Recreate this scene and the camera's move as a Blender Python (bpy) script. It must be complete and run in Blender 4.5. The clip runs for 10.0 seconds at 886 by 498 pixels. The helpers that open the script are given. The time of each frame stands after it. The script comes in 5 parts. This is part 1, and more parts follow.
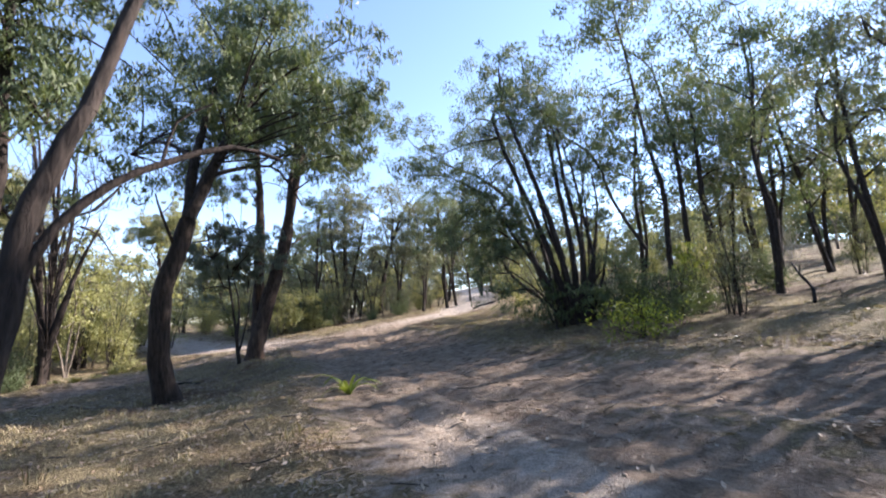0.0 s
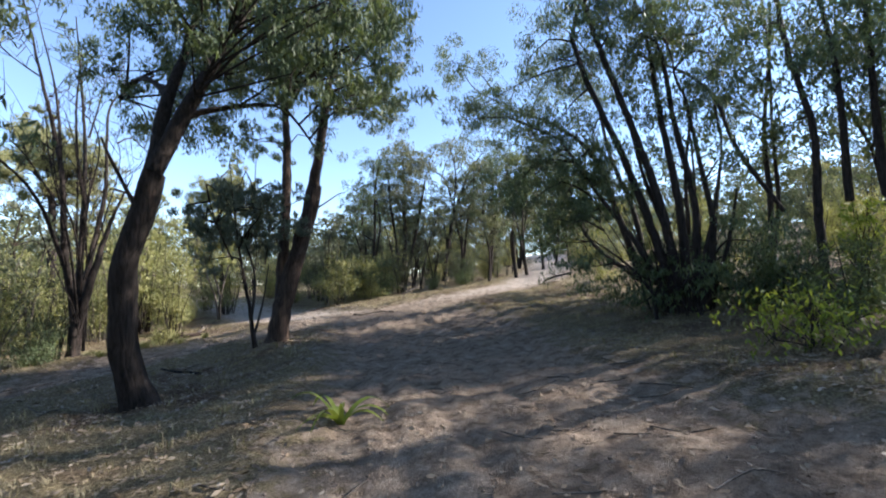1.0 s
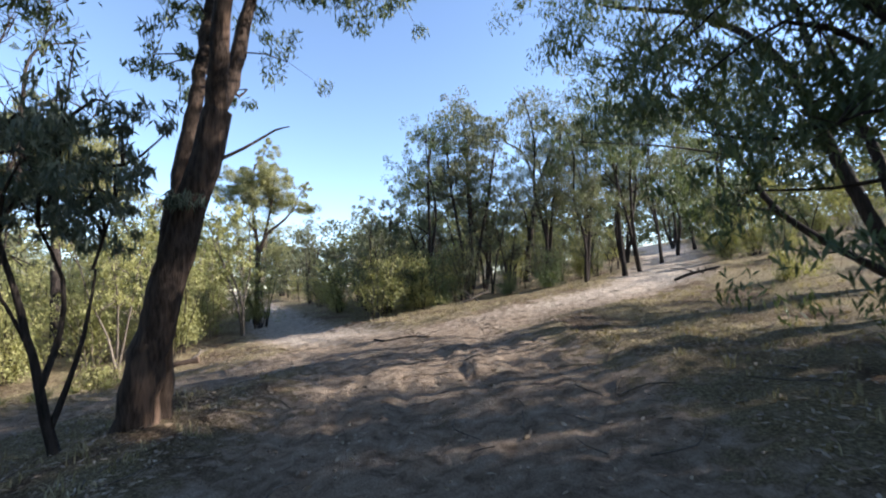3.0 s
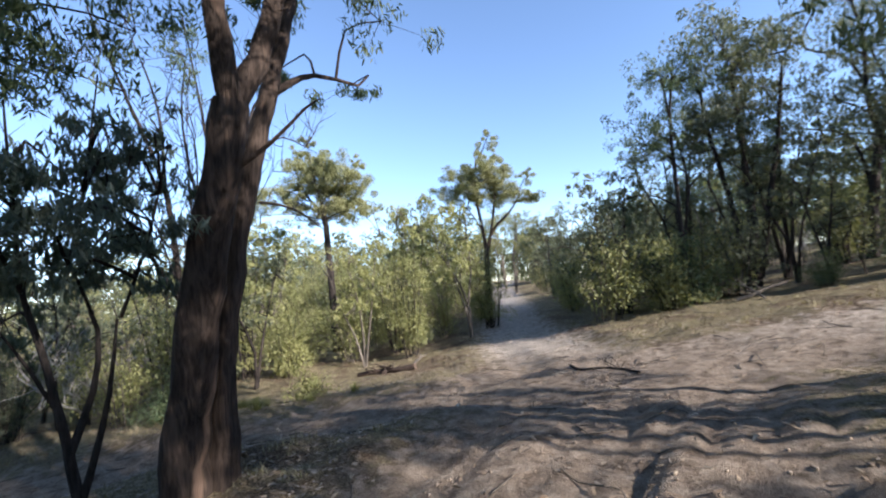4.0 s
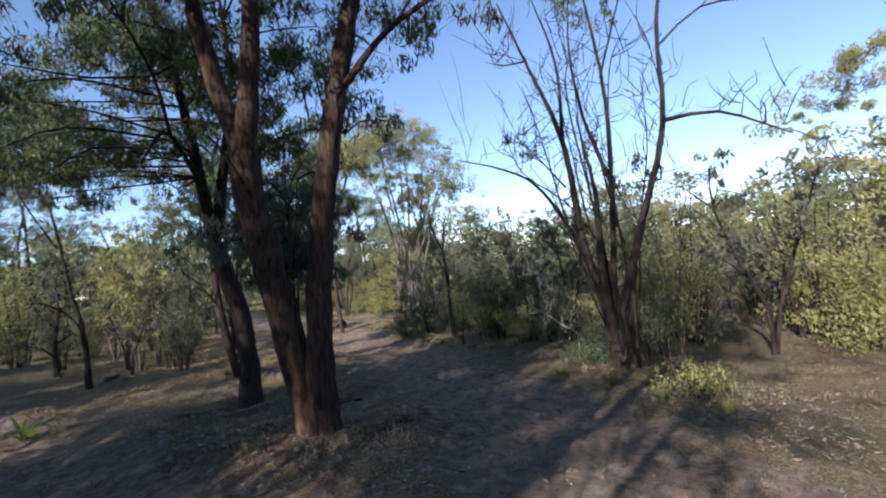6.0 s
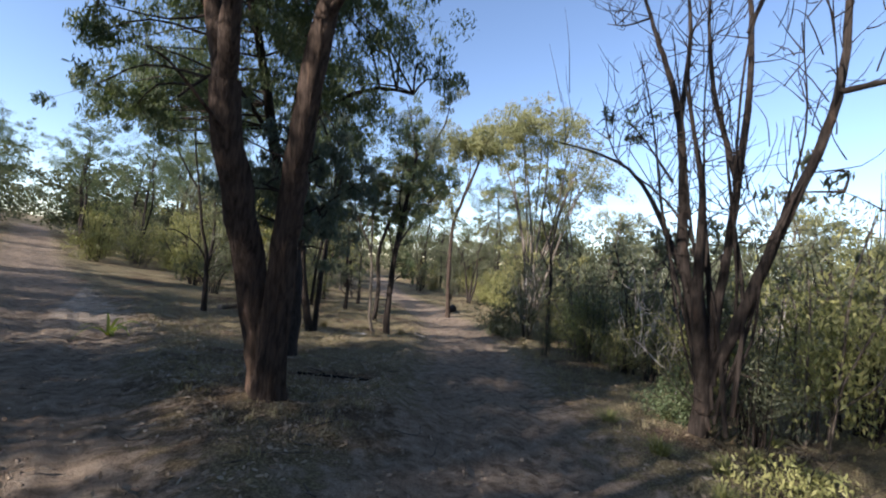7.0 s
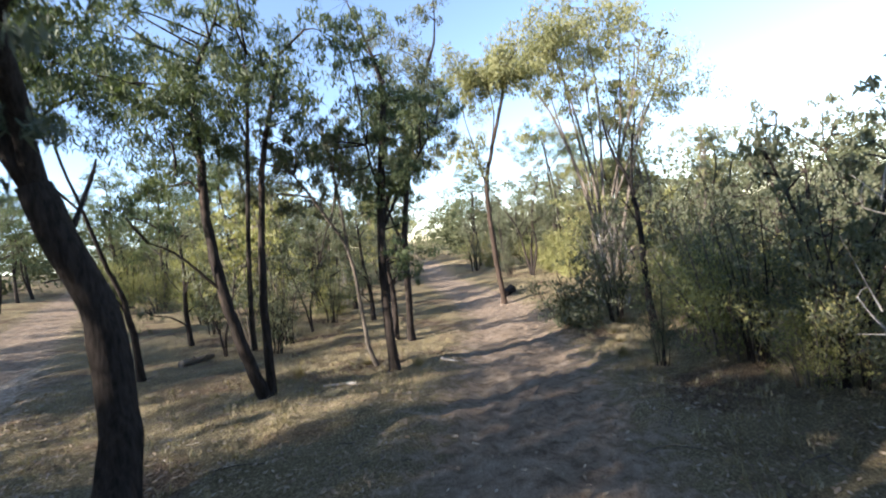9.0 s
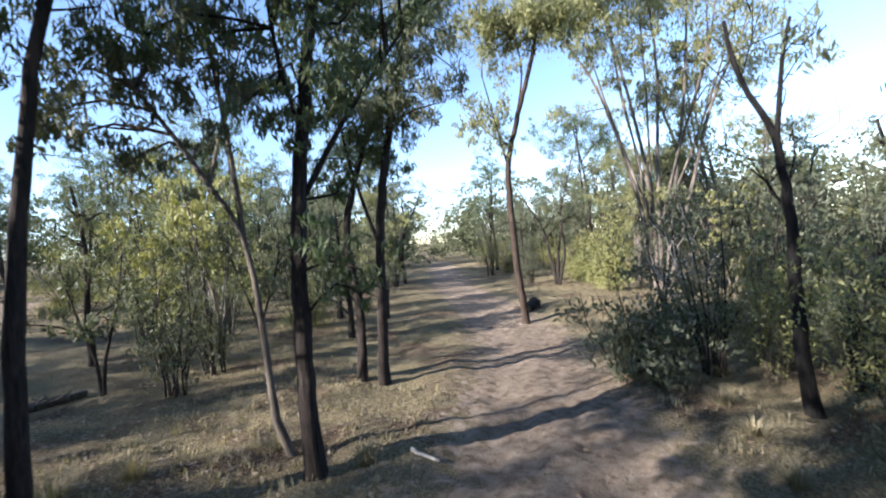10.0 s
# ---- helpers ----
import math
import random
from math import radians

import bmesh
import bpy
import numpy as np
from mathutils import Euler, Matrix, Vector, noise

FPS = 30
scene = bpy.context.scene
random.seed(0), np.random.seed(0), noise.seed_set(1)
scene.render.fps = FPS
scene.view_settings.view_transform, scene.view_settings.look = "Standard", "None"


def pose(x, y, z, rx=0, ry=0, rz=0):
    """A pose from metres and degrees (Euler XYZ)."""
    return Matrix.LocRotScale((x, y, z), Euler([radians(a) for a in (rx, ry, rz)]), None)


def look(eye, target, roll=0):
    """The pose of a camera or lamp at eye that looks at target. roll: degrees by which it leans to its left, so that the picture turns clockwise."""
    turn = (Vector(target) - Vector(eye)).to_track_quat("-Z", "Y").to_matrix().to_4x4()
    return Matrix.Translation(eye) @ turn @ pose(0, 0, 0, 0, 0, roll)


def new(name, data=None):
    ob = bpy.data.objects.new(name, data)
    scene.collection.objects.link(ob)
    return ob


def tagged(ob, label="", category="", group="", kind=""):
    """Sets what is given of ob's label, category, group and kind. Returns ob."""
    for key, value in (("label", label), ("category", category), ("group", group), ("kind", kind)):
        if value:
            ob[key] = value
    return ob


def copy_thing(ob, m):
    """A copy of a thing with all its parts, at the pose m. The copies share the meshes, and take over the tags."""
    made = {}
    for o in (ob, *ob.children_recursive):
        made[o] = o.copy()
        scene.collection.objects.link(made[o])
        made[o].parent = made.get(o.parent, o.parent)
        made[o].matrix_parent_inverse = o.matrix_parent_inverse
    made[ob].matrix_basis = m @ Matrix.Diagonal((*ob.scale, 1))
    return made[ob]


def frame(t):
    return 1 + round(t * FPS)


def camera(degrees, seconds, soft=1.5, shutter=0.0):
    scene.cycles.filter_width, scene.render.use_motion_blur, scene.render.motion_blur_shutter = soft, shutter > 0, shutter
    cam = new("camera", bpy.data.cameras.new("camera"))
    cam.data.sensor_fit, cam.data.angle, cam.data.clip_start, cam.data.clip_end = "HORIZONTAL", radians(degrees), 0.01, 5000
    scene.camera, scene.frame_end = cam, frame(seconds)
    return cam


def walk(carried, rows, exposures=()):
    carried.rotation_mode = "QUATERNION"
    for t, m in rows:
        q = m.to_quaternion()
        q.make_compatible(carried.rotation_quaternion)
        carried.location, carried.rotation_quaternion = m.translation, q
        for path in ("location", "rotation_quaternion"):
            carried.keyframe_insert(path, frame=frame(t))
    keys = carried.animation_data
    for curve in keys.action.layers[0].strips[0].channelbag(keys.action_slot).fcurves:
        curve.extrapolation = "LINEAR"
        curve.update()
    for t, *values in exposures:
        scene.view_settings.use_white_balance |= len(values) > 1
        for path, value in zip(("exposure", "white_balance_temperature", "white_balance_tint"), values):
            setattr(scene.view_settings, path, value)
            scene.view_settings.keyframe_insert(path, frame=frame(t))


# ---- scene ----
cam = camera(91.0, 10.0, soft=2.05, shutter=0.12)
PATH = [
    (0, (-5.044, -5.800, 0.511), (-4.382, -3.938, 0.819), -3.2),
    (0.5, (-4.391, -4.645, 0.660), (-3.942, -2.708, 0.880), -2.4),
    (1, (-3.863, -3.522, 0.843), (-3.534, -1.556, 1.002), -1.9),
    (1.5, (-3.426, -2.202, 1.000), (-3.144, -0.225, 1.096), -2.3),
    (2, (-2.963, -0.836, 0.996), (-2.696, 1.140, 1.147), -4.2),
    (2.2, (-2.912, -0.221, 1.010), (-2.658, 1.756, 1.168), -3.4),
    (3.3, (-2.091, 2.717, 1.059), (-2.422, 4.682, 1.234), -4.5),
    (3.5, (-1.960, 3.280, 1.101), (-2.496, 5.201, 1.241), -5.9),
    (4, (-1.397, 4.851, 1.337), (-2.616, 6.425, 1.528), -5.7),
    (4.5, (-1.032, 6.503, 1.477), (-2.704, 7.595, 1.574), -4.2),
    (5, (-0.814, 8.373, 1.705), (-2.754, 8.842, 1.828), -3.7),
    (5.5, (-1.204, 9.805, 1.894), (-3.160, 9.388, 1.893), -3.9),
    (6, (-2.275, 11.378, 1.681), (-3.921, 10.245, 1.749), -5.5),
    (6.2, (-2.811, 11.821, 1.618), (-4.300, 10.487, 1.679), -1.7),
    (7.3, (-5.039, 12.016, 1.446), (-6.064, 10.299, 1.444), 2.1),
    (7.5, (-5.412, 11.768, 1.490), (-6.418, 10.043, 1.372), -3.9),
    (8, (-6.362, 10.979, 1.531), (-7.239, 9.183, 1.468), 0.5),
    (8.5, (-7.300, 9.782, 1.534), (-8.160, 7.978, 1.475), -2.2),
    (9, (-8.264, 8.280, 1.515), (-9.163, 6.494, 1.466), -7.4),
    (9.5, (-9.375, 6.540, 1.453), (-10.262, 4.750, 1.355), -5.2),
    (10, (-10.543, 4.672, 1.287), (-11.368, 2.850, 1.254), -5.2),
]
EXPOSURE = [
    (0.0, 2.0, 6450, 20), (0.5, 1.8, 6200, 16), (1.0, 1.65, 6250, 14), (2.0, 1.6, 6450, 14), (3.5, 1.55, 6300, 14), (4.5, 1.2, 5950, 14),
    (5.0, 1.05, 5950, 15), (6.0, 0.95, 6100, 16), (7.5, 1.35, 6550, 15), (8.5, 1.85, 6650, 14), (9.5, 1.85, 6500, 14), (10.0, 1.7, 6050, 14),
]
walk(cam, [(t, look(eye, target, roll)) for t, eye, target, roll in PATH], EXPOSURE)

# world, sun and exposure
SUN_AZ, SUN_EL = 3.0, 25.0
world = bpy.data.worlds.new("sky")
scene.world = world
world.use_nodes = True
wn = world.node_tree.nodes
sky = wn.new("ShaderNodeTexSky")
sky.sky_type, sky.sun_disc = "NISHITA", False
sky.sun_elevation, sky.sun_rotation = radians(SUN_EL), radians(90 - SUN_AZ)
sky.altitude, sky.air_density, sky.dust_density, sky.ozone_density = 1000, 1.0, 0.08, 1.8
wn["Background"].inputs["Strength"].default_value = 0.125
world.node_tree.links.new(sky.outputs["Color"], wn["Background"].inputs["Color"])
sun_data = bpy.data.lights.new("sun", "SUN")
sun_data.energy, sun_data.angle, sun_data.color = 5.0, radians(0.6), (1.0, 0.945, 0.87)
sun = new("sun", sun_data)
sun.matrix_world = look((40 * math.cos(radians(SUN_AZ)), 40 * math.sin(radians(SUN_AZ)), 40 * math.tan(radians(SUN_EL))), (0, 0, 0))


# materials
def node_mat(name, rough=0.8, spec=0.25):
    m = bpy.data.materials.new(name)
    m.use_nodes = True
    b = m.node_tree.nodes["Principled BSDF"]
    b.inputs["Roughness"].default_value = rough
    b.inputs["Specular IOR Level"].default_value = spec
    return m, m.node_tree.nodes, m.node_tree.links, b


def ramp(nodes, links, fac, stops):
    r = nodes.new("ShaderNodeValToRGB")
    while len(r.color_ramp.elements) < len(stops):
        r.color_ramp.elements.new(0.5)
    for e, (p, c) in zip(r.color_ramp.elements, stops):
        e.position, e.color = p, (*c, 1)
    links.new(fac, r.inputs["Fac"])
    return r.outputs["Color"]


def noise_tex(nodes, links, coords, scale, detail=4.0, rough=0.55, distort=0.0):
    n = nodes.new("ShaderNodeTexNoise")
    n.inputs["Scale"].default_value, n.inputs["Detail"].default_value = scale, detail
    n.inputs["Roughness"].default_value, n.inputs["Distortion"].default_value = rough, distort
    links.new(coords, n.inputs["Vector"])
    return n.outputs["Fac"]


def mixed(nodes, links, fac, a, b, mode="MIX"):
    m = nodes.new("ShaderNodeMix")
    m.data_type, m.blend_type = "RGBA", mode
    for socket, value in ((m.inputs[0], fac), (m.inputs[6], a), (m.inputs[7], b)):
        if isinstance(value, (int, float)):
            socket.default_value = value
        elif isinstance(value, tuple):
            socket.default_value = (*value, 1)
        else:
            links.new(value, socket)
    return m.outputs[2]


def bumped(nodes, links, bsdf, height, strength, distance):
    b = nodes.new("ShaderNodeBump")
    b.inputs["Strength"].default_value, b.inputs["Distance"].default_value = strength, distance
    links.new(height, b.inputs["Height"])
    links.new(b.outputs["Normal"], bsdf.inputs["Normal"])


def bark_mat(name, dark, light, patch, patch_at=0.62):
    m, n, l, b = node_mat(name, 0.9, 0.15)
    tc = n.new("ShaderNodeTexCoord").outputs["Object"]
    mp = n.new("ShaderNodeMapping")
    mp.inputs["Scale"].default_value = (1, 1, 0.16)
    l.new(tc, mp.inputs["Vector"])
    furrow = noise_tex(n, l, mp.outputs["Vector"], 26, 6, 0.65, 0.4)
    broad = noise_tex(n, l, mp.outputs["Vector"], 5, 3)
    col = ramp(n, l, furrow, [(0.32, dark), (0.62, light)])
    spot = ramp(n, l, broad, [(patch_at, (0, 0, 0)), (patch_at + 0.1, (1, 1, 1))])
    l.new(mixed(n, l, spot, col, patch), b.inputs["Base Color"])
    bumped(n, l, b, furrow, 1.0, 0.03)
    return m


def leaf_mat(name, stops, glow=0.35, rough=0.55):
    m, n, l, b = node_mat(name, rough, 0.3)
    rnd = n.new("ShaderNodeNewGeometry").outputs["Random Per Island"]
    tc = n.new("ShaderNodeTexCoord").outputs["Object"]
    big = noise_tex(n, l, tc, 0.9, 2)
    add = n.new("ShaderNodeMath")
    add.operation = "MULTIPLY_ADD"
    l.new(big, add.inputs[0])
    add.inputs[1].default_value = 0.66
    half = n.new("ShaderNodeMath")
    half.operation = "MULTIPLY"
    l.new(rnd, half.inputs[0])
    half.inputs[1].default_value = 0.34
    l.new(half.outputs[0], add.inputs[2])
    col = ramp(n, l, add.outputs[0], stops)
    l.new(col, b.inputs["Base Color"])
    tr = n.new("ShaderNodeBsdfTranslucent")
    l.new(mixed(n, l, 1.0, col, (1.0, 1.0, 0.5), "MULTIPLY"), tr.inputs["Color"])
    mx = n.new("ShaderNodeMixShader")
    mx.inputs[0].default_value = glow
    l.new(b.outputs[0], mx.inputs[1])
    l.new(tr.outputs[0], mx.inputs[2])
    l.new(mx.outputs[0], n["Material Output"].inputs["Surface"])
    return m


BARK = bark_mat("dark_bark", (0.013, 0.0105, 0.009), (0.05, 0.039, 0.032), (0.085, 0.058, 0.043))
BARK_GREY = bark_mat("grey_bark", (0.05, 0.042, 0.034), (0.17, 0.14, 0.11), (0.25, 0.205, 0.165), 0.58)
BARK_RED = bark_mat("red_brown_bark", (0.018, 0.013, 0.01), (0.08, 0.056, 0.042), (0.15, 0.098, 0.068), 0.6)
WOOD_GREY = bark_mat("weathered_wood", (0.16, 0.14, 0.12), (0.42, 0.38, 0.33), (0.5, 0.46, 0.4), 0.5)
WOOD_DARK = bark_mat("charred_wood", (0.007, 0.006, 0.0055), (0.022, 0.019, 0.017), (0.036, 0.029, 0.024), 0.66)
LEAF = leaf_mat("gum_leaf", [(0.2, (0.042, 0.066, 0.031)), (0.5, (0.09, 0.12, 0.058)), (0.8, (0.18, 0.198, 0.096))])
LEAF_BLUE = leaf_mat("blue_gum_leaf", [(0.2, (0.05, 0.068, 0.055)), (0.5, (0.1, 0.128, 0.102)), (0.8, (0.19, 0.215, 0.17))])
LEAF_GREY = leaf_mat("grey_gum_leaf", [(0.2, (0.06, 0.073, 0.044)), (0.5, (0.125, 0.135, 0.083)), (0.8, (0.225, 0.22, 0.14))])
LEAF_GOLD = leaf_mat("golden_gum_leaf", [(0.2, (0.12, 0.128, 0.055)), (0.5, (0.23, 0.228, 0.1)), (0.8, (0.36, 0.335, 0.165))])
LEAF_BUSH = leaf_mat("wattle_leaf", [(0.2, (0.12, 0.13, 0.052)), (0.5, (0.265, 0.262, 0.1)), (0.8, (0.43, 0.4, 0.175))])
LEAF_LIME = leaf_mat("young_leaf", [(0.2, (0.12, 0.16, 0.03)), (0.5, (0.22, 0.27, 0.05)), (0.8, (0.34, 0.36, 0.09))], 0.5)
LEAF_FAR = leaf_mat("far_foliage", [(0.2, (0.05, 0.06, 0.03)), (0.5, (0.1, 0.11, 0.055)), (0.8, (0.16, 0.16, 0.085))], 0.15, 0.95)
STRAW = leaf_mat("dry_grass", [(0.2, (0.15, 0.115, 0.065)), (0.5, (0.3, 0.25, 0.15)), (0.8, (0.43, 0.37, 0.245))], 0.3, 0.7)
LITTER = leaf_mat("fallen_leaf", [(0.2, (0.1, 0.06, 0.035)), (0.5, (0.22, 0.16, 0.1)), (0.8, (0.4, 0.33, 0.24))], 0.1, 0.5)

CLOD = leaf_mat("soil_crumb", [(0.2, (0.09, 0.064, 0.045)), (0.5, (0.21, 0.155, 0.108)), (0.8, (0.34, 0.265, 0.19))], 0.0, 0.95)


# ground shape
def ground_z(x, y):
    x, y = np.asarray(x, float), np.asarray(y, float)
    u, v = 40 * np.tanh(x / 40), 40 * np.tanh(y / 40)
    z = -0.2903 + 0.1001 * u + 0.0246 * v + 0.0409 * u * u / 20 + -0.0085 * u * v / 20 + 0.0266 * v * v / 20
    for a, b, h in ((-12.5, 15, -0.463), (-17, 1, 0.014), (-3, -3, 0.111), (-5, 9, 0.229), (-12, 22, 0.094), (-22, -8, 0.232), (-10, 2, 0.285), (2, 14, 0.156), (-6, 3, -0.127)):
        z = z + h * np.exp(-((x - a) ** 2 + (y - b) ** 2) / 36)
    return z


def gz(x, y):
    return float(ground_z(x, y))


TRACKS = [
    ([(6, -60), (0.5, -22), (-1.2, -12), (-3.0, -3), (-3.4, 1), (-3.3, 5), (-3.6, 9), (-4.8, 12.4), (-7.4, 15.9), (-10.3, 20.2), (-13.0, 25), (-17, 31.5), (-26, 46), (-38, 70)], 1.35),
    ([(-2.4, 10.2), (-5.4, 10.6), (-7.7, 9.0), (-9.9, 6.0), (-13.2, 1.3), (-16.8, -4.6), (-19.4, -11), (-22.6, -21), (-32, -44)], 1.3),
    ([(-5.4, 10.9), (-2.6, 11.6), (0.6, 13.4), (3.6, 15.9), (8, 24.5), (14, 38), (20, 60)], 1.6),
    ([(12, -13), (4, -6.0), (0.4, -3.2), (-1.6, -0.6), (-2.0, 2.6), (-1.6, 6.5), (-2.6, 9.8)], 1.3),
]


def track_field(x, y):
    """Distance to the nearest wheel track's middle line, less its half width, and the signed offset from that line."""
    best, off = np.full(np.shape(x), 1e6), np.zeros(np.shape(x))
    for line, half in TRACKS:
        for (ax, ay), (bx, by) in zip(line, line[1:]):
            dx, dy = bx - ax, by - ay
            n = math.hypot(dx, dy)
            k = np.clip(((x - ax) * dx + (y - ay) * dy) / n / n, 0, 1)
            d = np.hypot(x - ax - k * dx, y - ay - k * dy)
            off = np.where(d - half < best, d, off)
            best = np.minimum(best, d - half)
    return best, off


# mesh helpers
def quad_mesh(name, verts, faces):
    me = bpy.data.meshes.new(name)
    verts, faces = np.asarray(verts, np.float32), np.asarray(faces, np.int32)
    me.vertices.add(len(verts))
    me.vertices.foreach_set("co", verts.ravel())
    me.loops.add(faces.size)
    me.loops.foreach_set("vertex_index", faces.ravel())
    me.polygons.add(len(faces))
    me.polygons.foreach_set("loop_start", np.arange(0, faces.size, 4, dtype=np.int32))
    me.update(calc_edges=True)
    me.validate()
    return me


def smooth_faces(me):
    me.polygons.foreach_set("use_smooth", np.ones(len(me.polygons), bool))


class Pile:
    """Gathers vertices and quads for one mesh."""

    def __init__(self):
        self.v, self.f, self.n = [], [], 0

    def add(self, verts, faces):
        self.v.append(np.asarray(verts, float))
        self.f.append(np.asarray(faces, int) + self.n)
        self.n += len(verts)

    def mesh(self, name):
        me = quad_mesh(name, np.concatenate(self.v), np.concatenate(self.f))
        return me


def spline(pts, step=0.22):
    p = np.asarray(pts, float)
    q = np.vstack([2 * p[0] - p[1], p, 2 * p[-1] - p[-2]])
    out = []
    for i in range(1, len(q) - 2):
        n = max(2, int(np.linalg.norm(q[i + 1] - q[i]) / step))
        for t in np.linspace(0, 1, n, endpoint=False):
            a, b, c, d = q[i - 1], q[i], q[i + 1], q[i + 2]
            out.append(0.5 * (2 * b + (c - a) * t + (2 * a - 5 * b + 4 * c - d) * t * t + (3 * b - a - 3 * c + d) * t ** 3))
    out.append(p[-1])
    return np.array(out)


def tube(pile, pts, r0, r1, rng, sides=7, step=0.22, flare=0.0, rough=0.12):
    """A tapered limb along pts, with an uneven skin and, with flare, a widened foot."""
    c = spline(pts, step)
    n = len(c)
    if n > 3:
        c[1:-1] += rng.normal(0, 0.06 * r0, (n - 2, 3)) * [[1, 1, 0.3]]
    tan = np.gradient(c, axis=0)
    tan /= np.linalg.norm(tan, axis=1)[:, None] + 1e-9
    ref = np.array([0.31, 0.95, 0.05])
    a = np.cross(tan, ref)
    a /= np.linalg.norm(a, axis=1)[:, None] + 1e-9
    b = np.cross(tan, a)
    k = np.linspace(0, 1, n)
    r = r0 + (r1 - r0) * k
    if flare:
        foot = np.cumsum(np.r_[0, np.linalg.norm(np.diff(c, axis=0), axis=1)])
        r = r * (1 + flare * np.exp(-foot / 0.28))
    ang = np.arange(sides) / sides * 2 * math.pi
    ridge = 1 + rng.normal(0, 0.8 * rough, sides)
    rad = r[:, None] * ridge[None, :] * (1 + rng.normal(0, rough * 0.4, (n, sides)))
    v = c[:, None, :] + rad[:, :, None] * (np.cos(ang)[None, :, None] * a[:, None, :] + np.sin(ang)[None, :, None] * b[:, None, :])
    i, j = np.meshgrid(np.arange(n - 1), np.arange(sides), indexing="ij")
    j2 = (j + 1) % sides
    f = np.stack([i * sides + j, i * sides + j2, (i + 1) * sides + j2, (i + 1) * sides + j], -1).reshape(-1, 4)
    pile.add(v.reshape(-1, 3), f)
    return c


def puff(rng, n, size):
    """n offsets inside an uneven ball, thicker towards its middle."""
    d = rng.normal(0, 1, (n, 3))
    d *= (1.75 * rng.uniform(0.02, 1, (n, 1)) ** 0.45) / np.linalg.norm(d, axis=1)[:, None]
    return d * size


def twig(pile, a, b, r):
    """A thin three-sided straight twig."""
    o = np.array([[r, 0, 0], [-0.5 * r, 0.87 * r, 0], [-0.5 * r, -0.87 * r, 0.0]])
    pile.add(np.vstack([a + o, b + 0.4 * o]), [[0, 1, 4, 3], [1, 2, 5, 4], [2, 0, 3, 5]])


def leaves(pile, centres, length, width, rng, hang=1.05):
    """A long pointed leaf at each centre, most of them hanging."""
    n = len(centres)
    if not n:
        return
    d = rng.normal(0, 0.55, (n, 3)) + [0, 0, -hang]
    d /= np.linalg.norm(d, axis=1)[:, None]
    s = np.cross(d, rng.normal(0, 1, (n, 3)))
    s /= np.linalg.norm(s, axis=1)[:, None] + 1e-9
    size = rng.uniform(0.65, 1.3, (n, 1))
    d, s = d * length * size / 2, s * width * size / 2
    c = np.asarray(centres)
    v = np.stack([c - d, c + s - 0.15 * d, c + d, c - s - 0.15 * d], 1).reshape(-1, 3)
    pile.add(v, np.arange(4 * n).reshape(-1, 4))


def part(name, me, material, parent, label=""):
    ob = new(name, me)
    me.materials.append(material)
    ob.parent = parent
    if label:
        ob["label"] = label
    return ob


def foliage(crown, twigs, clumps, stems, rng, leaf, dens, hang=1.05):
    """Fills the clumps (x, y, z, r) with sprays of leaves, each on a branch from the nearest stem."""
    pts = np.concatenate([s[len(s) // 3:] for s in stems]) if stems else None
    for x, y, z, r in clumps:
        c = np.array([x, y, z])
        if pts is not None:
            d = np.linalg.norm(pts - c, axis=1) + 0.9 * np.maximum(0, pts[:, 2] - z)
            a = pts[np.argmin(d)]
            if np.linalg.norm(a - c) > 0.25:
                mid = (a + c) / 2 + rng.normal(0, 0.12, 3) + [0, 0, 0.12]
                tube(twigs, [a, mid, c], 0.014 + 0.02 * r, 0.008, rng, 5, 0.35, rough=0.05)
        k = max(5, int(9 * r / 0.5))
        tips = c + rng.normal(0, 1, (k, 3)) * [0.68 * r, 0.68 * r, 0.5 * r]
        n = max(8, int(dens * 3.1 * r * r / (leaf[0] * leaf[1] * 0.5) / k))
        for t in tips:
            twig(twigs, c, t, 0.007)
            wide = r * rng.uniform(0.17, 0.34)
            spray = t + puff(rng, n, [wide, wide, wide * 0.8])
            leaves(crown, spray, leaf[0], leaf[1], rng, hang)


def finish_tree(name, at, trunk, twigs, crown, bark, leaf_material, label, group=""):
    root = new(name)
    root.matrix_world = pose(*at)
    if twigs is not None and twigs.n:
        trunk.add(np.concatenate(twigs.v), np.concatenate(twigs.f))
    for title, pile, mat in (("trunk", trunk, bark), ("crown", crown, leaf_material)):
        if pile is not None and pile.n:
            me = pile.mesh(title)
            if title != "crown":
                smooth_faces(me)
            part(title, me, mat, root)
    return tagged(root, label, "tree", group)


